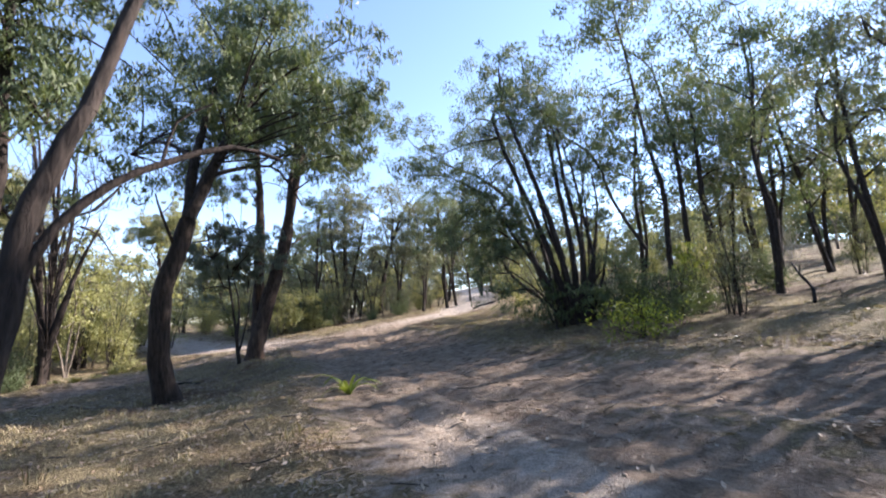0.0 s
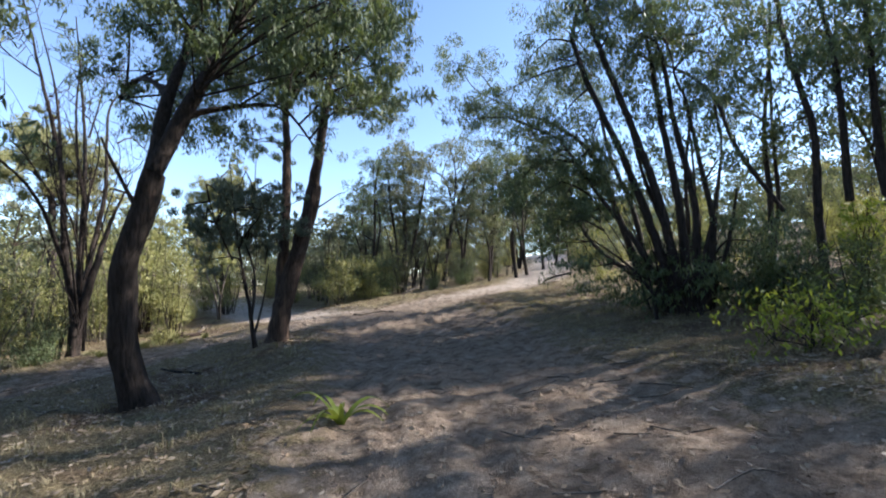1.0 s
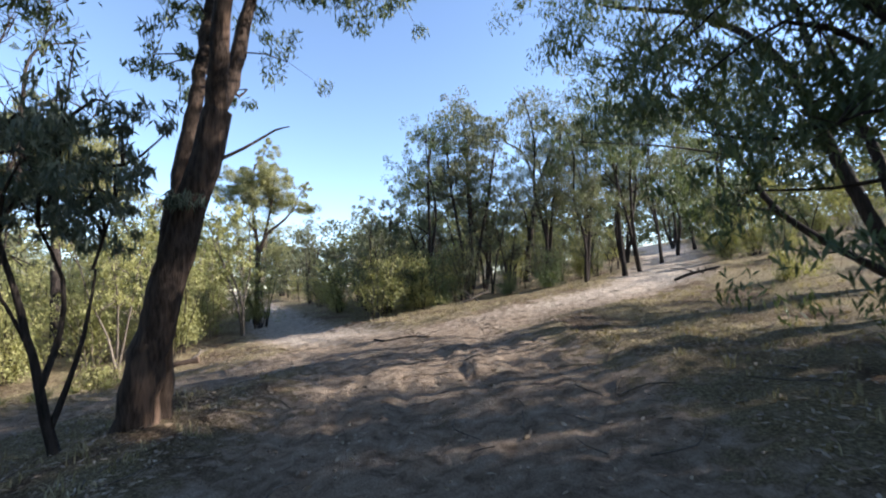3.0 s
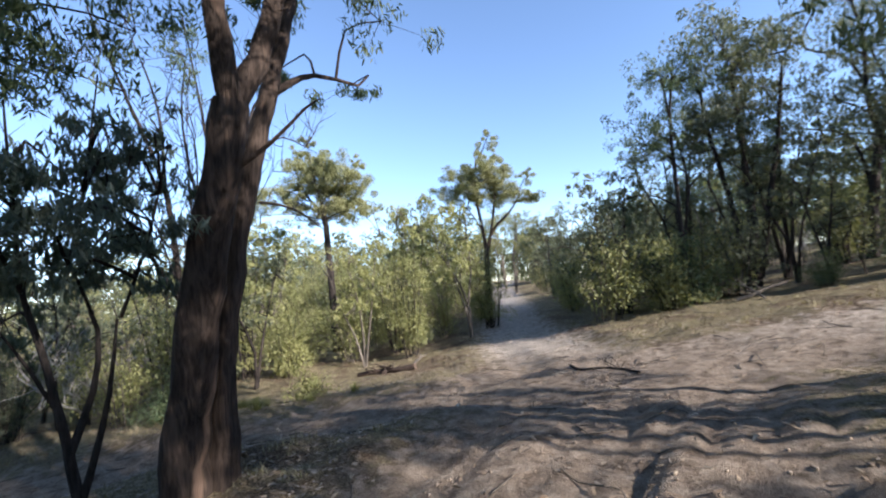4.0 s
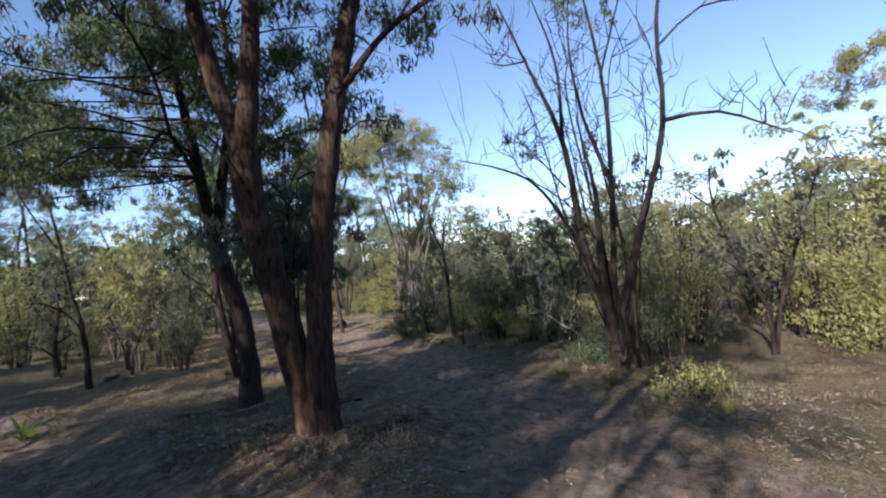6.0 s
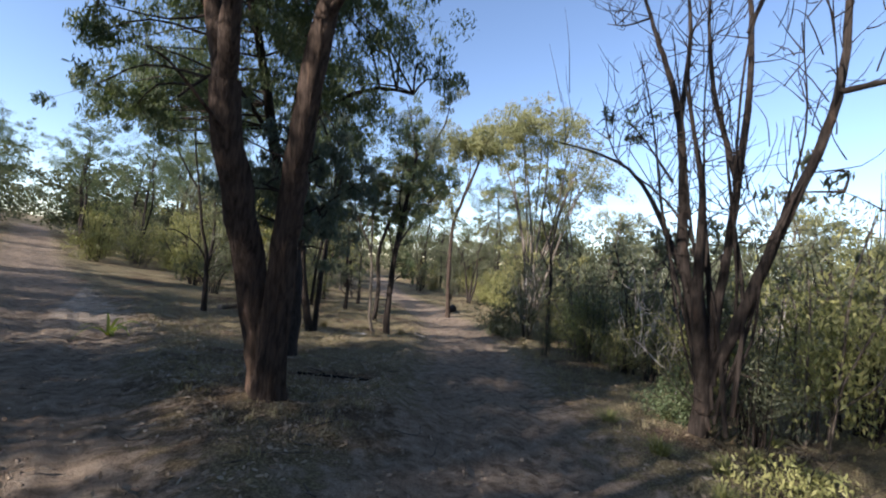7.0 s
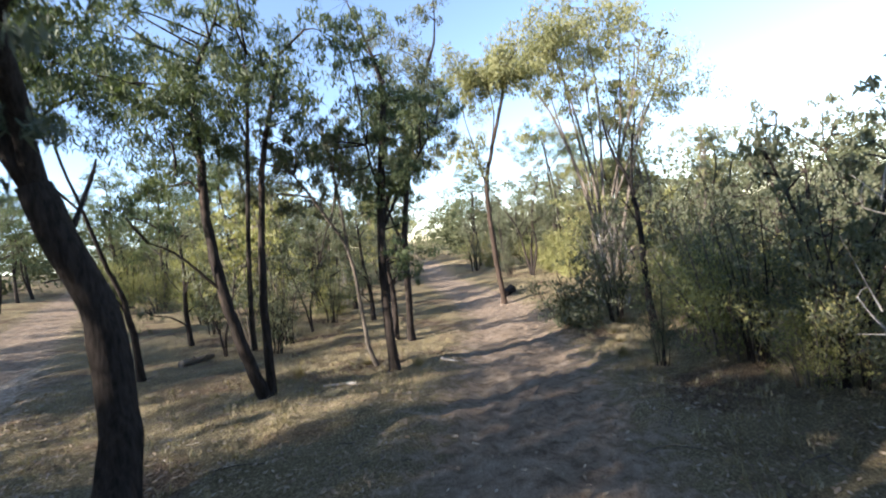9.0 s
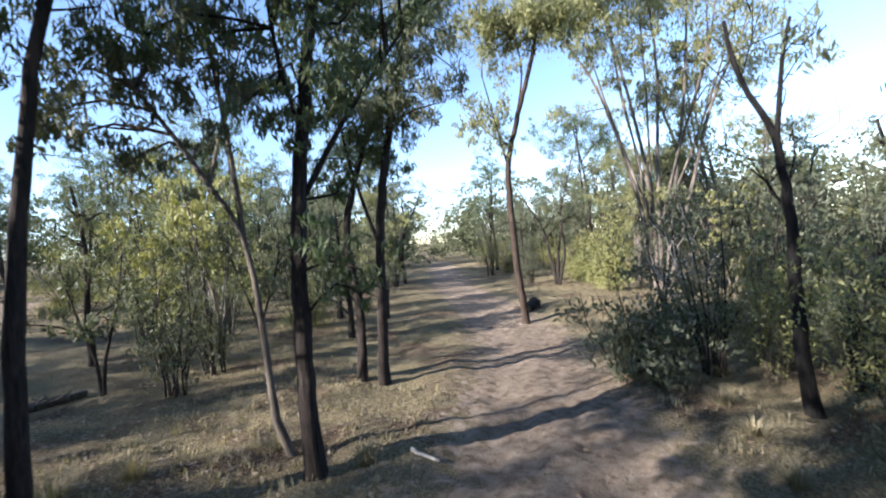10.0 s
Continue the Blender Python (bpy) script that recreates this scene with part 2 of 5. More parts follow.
def drawn_tree(name, label, at, stems, clumps, seed, bark=BARK, leaf_material=LEAF, leaf=(0.12, 0.025), dens=1.25, deep=0.8, flare=0.5, more=(), group="", crowned=True, twiggy=0, clouds=()):
    """A tree given by its outline seen along a facing: stems as (across, up) or (across, up, away), clumps as (across, up, radius)."""
    rng = np.random.default_rng(seed)
    x, y, facing, size = at
    n = np.array([math.cos(radians(facing)), math.sin(radians(facing)), 0])
    r = np.array([n[1], -n[0], 0])
    up = np.array([0, 0, 1.0])
    trunk, twigs, crown = Pile(), Pile(), Pile()
    lines = []
    for i, (pts, r0, r1) in enumerate(list(stems) + list(more)):
        away = rng.normal(0, 0.25) if i else 0
        p = [size * (r * q[0] + up * q[1] + n * (q[2] if len(q) > 2 else away * j / len(pts))) for j, q in enumerate(pts)]
        r0, r1 = r0 * size, r1 * size
        if i == 0 and pts[0][1] > -0.2:
            p.insert(0, p[0] * [1, 1, 0] + [0, 0, -0.25])
        lines.append(tube(trunk, p, r0, r1, rng, 12 if r0 > 0.09 else 7, 0.2 if r0 > 0.09 else 0.3, flare if i == 0 or pts[0][1] < 0.15 else 0))
    starts = [q[0][:2] for q, _, _ in list(stems) + list(more)]
    extra = []
    for line, (pts, r0, r1) in zip(list(lines), list(stems) + list(more)):
        r1 = r1 * size
        if r1 > 0.024 and pts[-1][:2] not in starts:
            d = line[-1] - line[-3]
            d /= np.linalg.norm(d)
            p = [line[-1] - 0.1 * d]
            for _ in range(3):
                d = d + rng.normal(0, 0.22, 3) + [0, 0, 0.1]
                d /= np.linalg.norm(d)
                p.append(p[-1] + d * 12 * r1)
            lines.append(tube(trunk, p, r1, 0.01, rng, 6, 0.3))
            extra.append((*p[-1], 9 * r1))
            extra.append((*(p[-2] + rng.normal(0, 6 * r1, 3)), 7 * r1))
    balls = [(*(size * (r * c[0] + up * c[1] + n * rng.normal(0, deep))), size * c[2]) for c in clumps] + (extra if crowned else [])
    for count, s0, h0, d0, wide, tall, ball in clouds:
        for _ in range(count):
            q = rng.normal(0, 1, 3)
            q *= rng.uniform(0.35, 1) / np.linalg.norm(q)
            balls.append((*(size * (r * (s0 + wide * q[0]) + n * (d0 + wide * q[1]) + up * (h0 + tall * q[2]))), size * ball * rng.uniform(0.7, 1.3)))
    for line in list(lines) if twiggy else ():
        for q in range(twiggy):
            a = line[int(rng.uniform(0.35, 1) * (len(line) - 1))]
            for fork in range(3):
                e = a + rng.normal(0, 0.33, 3) + [0, 0, 0.5]
                tube(trunk, [a, (a + e) / 2 + rng.normal(0, 0.08, 3), e], 0.01, 0.003, rng, 4, 0.25, rough=0.03)
                if fork < 2:
                    a = (a + e) / 2
    foliage(crown, twigs, balls, lines, rng, leaf, dens)
    return finish_tree(name, (x, y, gz(x, y)), trunk, twigs, crown, bark, leaf_material, label, group)


def wild_gum(name, label, seed, height, stems, spread, bark, leaf_material, leaf=(0.14, 0.034), dens=0.95, bare=0.4, thick=0.14):
    """A gum of no particular outline: leaning stems that fork, and open clumps at the ends."""
    rng = np.random.default_rng(seed)
    trunk, twigs, crown = Pile(), Pile(), Pile()
    lines, balls = [], []
    for s in range(stems):
        az = rng.uniform(0, 2 * math.pi)
        lean = spread * rng.uniform(0.3, 1) * (0.4 if stems == 1 else 1)
        h = height * rng.uniform(0.8, 1)
        d = np.array([math.cos(az), math.sin(az), 0])
        wob = rng.normal(0, 0.1 * height / 6, (5, 3)) * [[1, 1, 0]]
        p = [d * lean * k ** 1.3 + np.array([0, 0, h * k - (0.25 if k == 0 else 0)]) + wob[i] * (k > 0) for i, k in enumerate((0, 0.25, 0.5, 0.75, 0.95))]
        r0 = thick * rng.uniform(0.75, 1.1) / stems ** 0.35
        line = tube(trunk, p, r0, r0 * 0.3, rng, 8, 0.5, 0.4)
        lines.append(line)
        balls.append((*line[-1], height * 0.085))
        for _ in range(max(3, int(7 / stems ** 0.6))):
            k = rng.uniform(bare, 0.95)
            a = line[int(k * (len(line) - 1))]
            az2 = rng.uniform(0, 2 * math.pi)
            out = height * rng.uniform(0.1, 0.24) * (1.25 - 0.5 * k)
            e = a + [math.cos(az2) * out, math.sin(az2) * out, out * rng.uniform(0.35, 1.1)]
            m = (a + e) / 2 + [0, 0, 0.1 * out]
            lines.append(tube(trunk, [a, m, e], r0 * 0.35, r0 * 0.12, rng, 5, 0.5))
            for _ in range(2):
                balls.append((*(e + rng.normal(0, 0.07 * height, 3) * [1, 1, 0.6]), height * rng.uniform(0.05, 0.09)))
    foliage(crown, twigs, balls, lines, rng, leaf, dens)
    return finish_tree(name, (0, 0, 0), trunk, twigs, crown, bark, leaf_material, label)


def wild_bush(name, label, seed, height, width, bark, leaf_material, leaf=(0.1, 0.03), count=4400, hang=0.75, stems=13, low=0.3, bare=3):
    """A shrub of many thin stems from one foot, with clumps of leaves up each stem and bare twigs between them."""
    rng = np.random.default_rng(seed)
    trunk, crown = Pile(), Pile()
    ends = []
    for _ in range(stems):
        az, out = rng.uniform(0, 2 * math.pi), width / 2 * rng.uniform(0.15, 1.0)
        h = height * rng.uniform(0.35, 1.0) * (1.08 - 0.35 * (2 * out / width) ** 2)
        e = np.array([math.cos(az) * out, math.sin(az) * out, h])
        line = tube(trunk, [[0.3 * e[0], 0.3 * e[1], -0.15], e * [0.45, 0.45, 0.4] + rng.normal(0, 0.08, 3), e * [0.75, 0.75, 0.75] + rng.normal(0, 0.06, 3), e], 0.011 * height ** 0.6 * rng.uniform(0.6, 1.5), 0.006, rng, 4, 0.5)
        for k in rng.uniform(low, 1.0, 4):
            a = line[int(k * (len(line) - 1))]
            c = a + rng.normal(0, 0.1 * width, 3) * [1, 1, 0.7]
            c[2] = max(c[2], 0.12 * height)
            twig(trunk, a, c, 0.008)
            ends.append((c, 0.085 * width * rng.uniform(0.6, 1.5)))
        for k in rng.uniform(0.15, 0.95, bare):
            a = line[int(k * (len(line) - 1))]
            c = a + rng.normal(0, 0.14 * width, 3) + [0, 0, 0.1 * height]
            twig(trunk, a, c, 0.007)
    weight = np.array([r * r for _, r in ends])
    for (c, r), n in zip(ends, (count * weight / weight.sum()).astype(int)):
        leaves(crown, c + puff(rng, n, [r, r, 0.75 * r]), leaf[0], leaf[1], rng, hang)
    root = finish_tree(name, (0, 0, 0), trunk, None, crown, bark, leaf_material, label)
    root["category"] = "shrub"
    return root


# ground sheet
TABLES = np.random.default_rng(5).uniform(-1, 1, (4, 256, 256))


def worn(x, y):
    """How far the ground is worn by wheels, 0 to 1, and the distance from the middle of the track."""
    best, off = track_field(x, y)
    return 1 / (1 + np.exp(np.clip(best * 2.6 + 0.5, -50, 50))), best, off


def relief(x, y):
    """The height of the ground with its hollows, lumps and ruts."""
    x, y = np.asarray(x, float), np.asarray(y, float)
    flat, best, off = worn(x, y)
    near = np.exp(-np.hypot(x + 8, y - 4) / 30)
    rough = np.zeros_like(x)
    for table, (step, h) in zip(TABLES, ((1.9, 0.08), (0.85, 0.06), (0.42, 0.045), (0.21, 0.03))):
        p, q = x / step + 0.31 * y / step, y / step - 0.31 * x / step
        i0, j0 = np.floor(p).astype(int), np.floor(q).astype(int)
        f, g = p - i0, q - j0
        f, g = f * f * (3 - 2 * f), g * g * (3 - 2 * g)
        a, b = table[i0 % 256, j0 % 256], table[(i0 + 1) % 256, j0 % 256]
        c, d = table[i0 % 256, (j0 + 1) % 256], table[(i0 + 1) % 256, (j0 + 1) % 256]
        rough += h * ((a * (1 - f) + b * f) * (1 - g) + (c * (1 - f) + d * f) * g)
    z = ground_z(x, y) + rough * (1 - 0.55 * flat) * near
    z = z - 0.09 * flat * near + 0.05 * np.exp(-((best - 0.35) / 0.25) ** 2) * near
    for mid, deep, wide in ((0.72, 0.1, 0.2), (0.34, 0.075, 0.1), (1.12, 0.075, 0.11)):
        z = z - deep * np.exp(-((off - mid) / wide) ** 2) * flat * near
    # parallel wheel grooves where vehicles have turned across the bend
    patch = np.exp(-((x + 1.8) / 1.2) ** 4 - ((y - 8.6) / 1.35) ** 4)
    groove = np.clip(np.cos((x - 0.06 * y + 0.05 * np.sin(2.3 * y)) * 2 * np.pi / 0.36), 0, 1)
    return z - 0.046 * groove * patch


def rz(x, y):
    return float(relief(np.array(x), np.array(y)))


def build_ground():
    n, k, wide0 = 760, 6.2, 5.4
    u = np.linspace(-1, 1, n)
    gx, gy = -6 + wide0 * np.sinh(k * u), 4.5 + wide0 * np.sinh(k * u)
    x, y = np.meshgrid(gx, gy, indexing="ij")
    z = relief(x, y)
    flat = worn(x, y)[0]
    v = np.stack([x, y, z], -1).reshape(-1, 3)
    i, j = np.meshgrid(np.arange(n - 1), np.arange(n - 1), indexing="ij")
    f = np.stack([i * n + j, (i + 1) * n + j, (i + 1) * n + j + 1, i * n + j + 1], -1).reshape(-1, 4)
    me = quad_mesh("ground", v, f)
    smooth_faces(me)
    at = me.attributes.new("bare", "FLOAT", "POINT")
    at.data.foreach_set("value", flat.ravel().astype(np.float32))
    sandy = flat * (1 / (1 + np.exp(np.clip((13.6 - y) * 1.6, -50, 50))) + ((x < -3) & (x > -13)) / (1 + np.exp(np.clip((y + 1.2) * 1.3, -50, 50))))
    at = me.attributes.new("pale", "FLOAT", "POINT")
    at.data.foreach_set("value", np.clip(sandy, 0, 1).ravel().astype(np.float32))
    m, nd, l, b = node_mat("bush_soil", 0.95, 0.12)
    tc = nd.new("ShaderNodeTexCoord").outputs["Object"]
    bare = nd.new("ShaderNodeAttribute")
    bare.attribute_name = "bare"
    fine, mid, wide = noise_tex(nd, l, tc, 34, 5, 0.7), noise_tex(nd, l, tc, 5.5, 5, 0.6, 0.5), noise_tex(nd, l, tc, 0.55, 4, 0.6, 0.6)
    dirt = ramp(nd, l, mid, [(0.3, (0.135, 0.097, 0.068)), (0.5, (0.315, 0.24, 0.175)), (0.7, (0.46, 0.365, 0.275))])
    pale = nd.new("ShaderNodeAttribute")
    pale.attribute_name = "pale"
    dirt = mixed(nd, l, pale.outputs["Fac"], dirt, ramp(nd, l, mid, [(0.3, (0.36, 0.3, 0.235)), (0.5, (0.58, 0.49, 0.395)), (0.7, (0.7, 0.605, 0.5))]))
    mulch = ramp(nd, l, fine, [(0.3, (0.045, 0.031, 0.021)), (0.5, (0.13, 0.09, 0.057)), (0.7, (0.35, 0.255, 0.165))])
    grass = ramp(nd, l, fine, [(0.3, (0.08, 0.064, 0.034)), (0.52, (0.27, 0.22, 0.125)), (0.7, (0.5, 0.425, 0.25))])
    cover = mixed(nd, l, ramp(nd, l, wide, [(0.38, (0, 0, 0)), (0.52, (0.9, 0.9, 0.9))]), mulch, grass)
    soft = nd.new("ShaderNodeMath")
    soft.operation = "MULTIPLY_ADD"
    l.new(mid, soft.inputs[0])
    soft.inputs[1].default_value = 1.7
    soft.inputs[2].default_value = -0.85
    summed = nd.new("ShaderNodeMath")
    summed.use_clamp = True
    l.new(soft.outputs[0], summed.inputs[0])
    l.new(bare.outputs["Fac"], summed.inputs[1])
    mask = ramp(nd, l, summed.outputs[0], [(0.25, (0, 0, 0)), (0.6, (1, 1, 1))])
    chips = noise_tex(nd, l, tc, 62, 4, 0.75, 0.3)
    speck = ramp(nd, l, chips, [(0.34, (0.5, 0.49, 0.48)), (0.48, (1.0, 1.0, 1.0)), (0.64, (1.45, 1.43, 1.4))])
    l.new(mixed(nd, l, 0.85, mixed(nd, l, mask, cover, dirt), speck, "MULTIPLY"), b.inputs["Base Color"])
    grit = noise_tex(nd, l, tc, 110, 3, 0.6)
    pair = nd.new("ShaderNodeMath")
    l.new(fine, pair.inputs[0])
    l.new(grit, pair.inputs[1])
    both = nd.new("ShaderNodeMath")
    l.new(pair.outputs[0], both.inputs[0])
    l.new(mid, both.inputs[1])
    bumped(nd, l, b, both.outputs[0], 1.0, 0.08)
    me.materials.append(m)
    ob = new("ground", me)
    return tagged(ob, "sandy bush ground with leaf litter, dry grass and wheel tracks", "ground", kind="structure")


build_ground()

# outlines of the trees beside the way
T0_STEMS = [
    ([(0.08, 0.68), (0.11, 2.14), (0.21, 2.7), (0.28, 3.53), (0.44, 4.2), (0.7, 4.93)], 0.17, 0.08),
    ([(0.23, 2.95), (0.5, 3.6), (0.9, 4.1), (1.4, 4.45), (2.1, 4.8), (2.7, 4.75)], 0.06, 0.025),
    ([(1.4, 4.45), (1.5, 5.0), (1.85, 5.3)], 0.025, 0.012),
    ([(0.7, 4.93), (1.3, 7.4), (1.9, 9.8), (2.2, 12.4)], 0.08, 0.03),
    ([(1.3, 7.4), (2.6, 9.0), (3.6, 10.6)], 0.05, 0.02),
]
T0_AT = (-6.40, -3.24, 120.2, 0.512)  # x, y, facing, size
T2_STEMS = [
    ([(0.05, -0.21), (-0.17, 0.77, -0.08), (-0.15, 1.76, -0.2), (-0.0, 2.43, -0.32), (0.08, 2.81, -0.38)], 0.165, 0.135),
    ([(0.08, 2.81, -0.38), (0.24, 3.78, -0.1), (0.51, 4.64, 0.2), (0.72, 5.54, 0.45)], 0.1, 0.05),
    ([(0.08, 2.81, -0.38), (0.4, 3.62, -0.35), (0.91, 4.79, -0.25), (1.47, 5.96, -0.2)], 0.1, 0.05),
    ([(0.45, 3.64, -0.35), (0.86, 3.89, -0.2), (1.77, 4.25, 0), (2.22, 4.07, 0.1), (2.63, 3.64, 0.15)], 0.045, 0.015),
    ([(1.77, 4.25, 0), (2.37, 4.83, 0.2), (3.25, 5.38, 0.3)], 0.03, 0.012),
    ([(-0.05, 2.3, -0.3), (-0.33, 2.86, -0.4), (-0.46, 3.13, -0.5)], 0.03, 0.01),
    ([(0.3, 4.0, 0.0), (0.2, 4.5, 0.8), (0.1, 4.7, 1.5), (0.0, 4.6, 2.1)], 0.05, 0.02),
]
T2_CLUMPS = [(1.03, 5.25, 0.69), (1.61, 5.8, 0.69), (0.5, 5.3, 0.62), (2.37, 5.16, 0.46), (3.25, 5.46, 0.46), (2.7, 5.78, 0.62), (1.9, 5.3, 0.46), (3.85, 5.3, 0.39), (1.04, 4.41, 0.31), (0.05, 4.85, 0.46)]
T2_AT = (-7.08, 3.20, 124.1, 1.097)  # x, y, facing, size
T3_STEMS = [
    ([(-0.05, -0.2, 0), (-0.05, 0.8, -0.2), (0.02, 2.0, -0.52), (0.1, 2.9, -0.74), (0.16, 3.35, -0.82)], 0.175, 0.14),
    ([(0.16, 3.35, -0.82), (0.0, 4.06, -0.95), (-0.05, 4.6, -1.05), (-0.1, 5.6, -1.2)], 0.11, 0.06),
    ([(0.16, 3.35, -0.82), (0.4, 3.8, -0.85), (0.64, 4.66, -0.9), (0.92, 5.7, -1.0)], 0.11, 0.06),
]
T3_CLUMPS = [(0.93, 5.48, 0.54), (0.05, 5.9, 0.66), (0.57, 6.16, 0.6), (-0.37, 5.38, 0.54), (1.21, 5.21, 0.36), (1.17, 6.2, 0.54), (0.28, 6.72, 0.66), (-0.25, 6.13, 0.54)]
T3_AT = (-6.00, 6.60, 178.9, 1.070)  # x, y, facing, size
DT_STEMS = [
    ([(-0.31, -0.41), (-0.28, 0.3), (-0.26, 0.85)], 0.125, 0.115),
    ([(-0.27, 0.8), (-0.42, 1.6), (-0.68, 2.66), (-0.88, 4.67), (-1.53, 6.61), (-2.08, 8.15)], 0.09, 0.012),
    ([(-0.25, 0.8), (-0.16, 1.8), (-0.02, 3.69), (-0.0, 5.71), (-0.39, 8.78)], 0.075, 0.012),
    ([(-0.24, 0.8), (0.05, 1.6), (0.45, 2.9), (0.95, 4.58), (1.15, 7.03), (2.41, 8.09)], 0.09, 0.012),
    ([(-0.48, 2.0), (-1.45, 3.76), (-2.35, 4.41), (-3.66, 4.94)], 0.05, 0.01),
    ([(1.05, 4.58), (1.85, 4.47), (2.75, 3.85)], 0.04, 0.01),
    ([(1.09, 5.93), (1.76, 6.31), (2.69, 6.06)], 0.025, 0.008),
    ([(-0.88, 4.67), (-0.93, 6.44), (-1.52, 8.54)], 0.04, 0.008),
    ([(-0.0, 5.71), (0.6, 7.47), (0.47, 7.62)], 0.025, 0.008),
    ([(1.19, 7.03), (1.29, 7.58), (1.73, 8.26)], 0.02, 0.006),
    ([(-0.92, 3.74), (-1.68, 4.71), (-2.06, 5.0)], 0.025, 0.008),
    ([(-1.53, 6.61), (-2.13, 6.77), (-2.65, 7.07)], 0.02, 0.006),
    ([(-0.02, 3.69), (-0.4, 5.05), (-0.53, 6.42), (-0.41, 7.66)], 0.04, 0.01),
]
DT_CLUMPS = [(-0.19, 7.93, 0.37), (-0.74, 7.67, 0.33), (-0.36, 7.1, 0.4), (-1.68, 4.71, 0.29), (-1.93, 4.99, 0.24), (-0.58, 8.36, 0.29), (0.03, 6.81, 0.26)]
DT_AT = (-11.30, 9.35, 174.7, 1.035)  # x, y, facing, size
T11_STEMS = [
    ([(-0.17, -0.55), (-0.45, 0.6), (-0.82, 2.27), (-1.02, 4.25), (-0.98, 6.18), (-0.96, 7.72)], 0.16, 0.07),
    ([(-0.12, -0.51), (-0.06, 1.16), (0.03, 2.71), (0.22, 4.28), (0.49, 6.08), (0.96, 7.75)], 0.115, 0.055),
    ([(-0.37, 1.2), (-0.35, 2.23), (-0.17, 4.27), (0.2, 7.39)], 0.06, 0.04),
    ([(-0.91, 2.78), (-1.38, 3.38), (-1.8, 3.86), (-2.27, 4.13)], 0.04, 0.015),
    ([(-0.94, 4.93), (-1.25, 5.48), (-1.54, 5.64)], 0.03, 0.01),
]
T11_CLUMPS = [(-1.85, 6.42, 0.84), (-1.33, 6.79, 0.72), (-2.12, 5.48, 0.72), (-1.67, 5.9, 0.6), (-0.55, 6.64, 0.84), (-0.48, 7.84, 1.08), (-1.34, 7.82, 1.08), (1.09, 8.21, 1.08), (0.45, 8.68, 1.08), (1.21, 6.94, 0.6), (-2.24, 4.58, 0.6), (0.22, 9.43, 1.2)]
T11_AT = (-8.80, 0.10, -82.7, 0.677)  # x, y, facing, size
T10_STEMS = [
    ([(0.08, -0.14), (0.04, 1.03), (0.09, 2.48), (0.19, 3.85), (0.36, 5.08), (0.63, 6.74), (0.79, 8.02)], 0.14, 0.07),
    ([(0.17, 3.77), (0.65, 4.58), (1.11, 5.27), (2.18, 6.73)], 0.05, 0.02),
    ([(0.31, 4.83), (0.09, 5.72), (-0.0, 6.68)], 0.04, 0.02),
]
T10_CLUMPS = [(0.69, 6.42, 0.59), (1.26, 6.3, 0.51), (1.04, 5.52, 0.42), (0.12, 6.2, 0.51), (-0.44, 5.69, 0.51), (-0.25, 5.06, 0.42), (0.56, 3.01, 0.38), (0.87, 2.83, 0.38), (0.25, 3.2, 0.29), (0.93, 2.4, 0.29), (1.67, 7.2, 0.67), (0.51, 7.39, 0.84), (0.79, 4.08, 0.34), (-0.39, 6.48, 0.59), (1.36, 7.85, 0.76)]
T10_AT = (-10.95, 0.10, -95.1, 0.707)  # x, y, facing, size
T10B_STEMS = [
    ([(-0.01, -0.03), (-0.18, 0.57), (-0.22, 1.35), (-0.25, 2.14), (-0.38, 3.36), (-0.77, 4.14), (-1.17, 4.89), (-1.57, 5.53)], 0.075, 0.03),
    ([(-0.38, 3.36), (-0.44, 4.39), (-0.53, 5.59), (-0.63, 6.44)], 0.04, 0.02),
    ([(-0.77, 4.14), (-0.47, 5.25), (-0.18, 6.13)], 0.03, 0.012),
]
T10B_CLUMPS = [(-1.44, 5.38, 0.46), (-1.04, 5.9, 0.51), (-0.69, 5.41, 0.46), (-0.41, 6.29, 0.51), (-1.55, 6.03, 0.42), (-1.03, 4.81, 0.37), (-0.07, 6.49, 0.46), (-1.09, 6.48, 0.46)]
T10B_AT = (-10.82, -0.50, -93.1, 0.727)  # x, y, facing, size
TM_STEMS = [
    ([(-0.01, -0.06), (0.1, 1.67), (0.22, 3.48), (0.61, 5.69), (1.3, 8.21), (1.94, 9.84)], 0.12, 0.06),
    ([(0.19, 3.09), (-0.32, 5.06), (-0.57, 7.0)], 0.05, 0.02),
]
TM_CLUMPS = [(1.33, 8.61, 0.79), (1.91, 9.3, 0.92), (0.55, 8.71, 0.79), (2.09, 7.96, 0.53), (-0.3, 7.39, 0.66), (0.87, 9.78, 0.92), (0.93, 6.61, 0.53)]
TM_AT = (-12.63, -3.05, -105.1, 0.788)  # x, y, facing, size
TM2_STEMS = [
    ([(0.13, -0.09), (0.24, 1.62), (0.09, 3.49), (0.6, 5.34), (1.22, 6.7)], 0.12, 0.06),
]
TM2_CLUMPS = [(0.49, 5.75, 0.68), (0.16, 6.68, 0.68), (1.24, 7.11, 0.68), (0.88, 7.78, 0.68)]
TM2_AT = (-12.21, -3.46, -101.6, 0.788)  # x, y, facing, size
T8_STEMS = [
    ([(0.05, -0.37), (-0.09, 1.34), (-0.1, 3.37), (-0.24, 5.25), (-0.7, 6.5), (-0.9, 7.7)], 0.15, 0.036),
    ([(-0.24, 5.1), (-0.04, 6.77), (0.13, 7.5)], 0.06, 0.03),
    ([(-0.09, 3.69), (-0.41, 4.49), (-0.81, 5.0)], 0.03, 0.01),
]
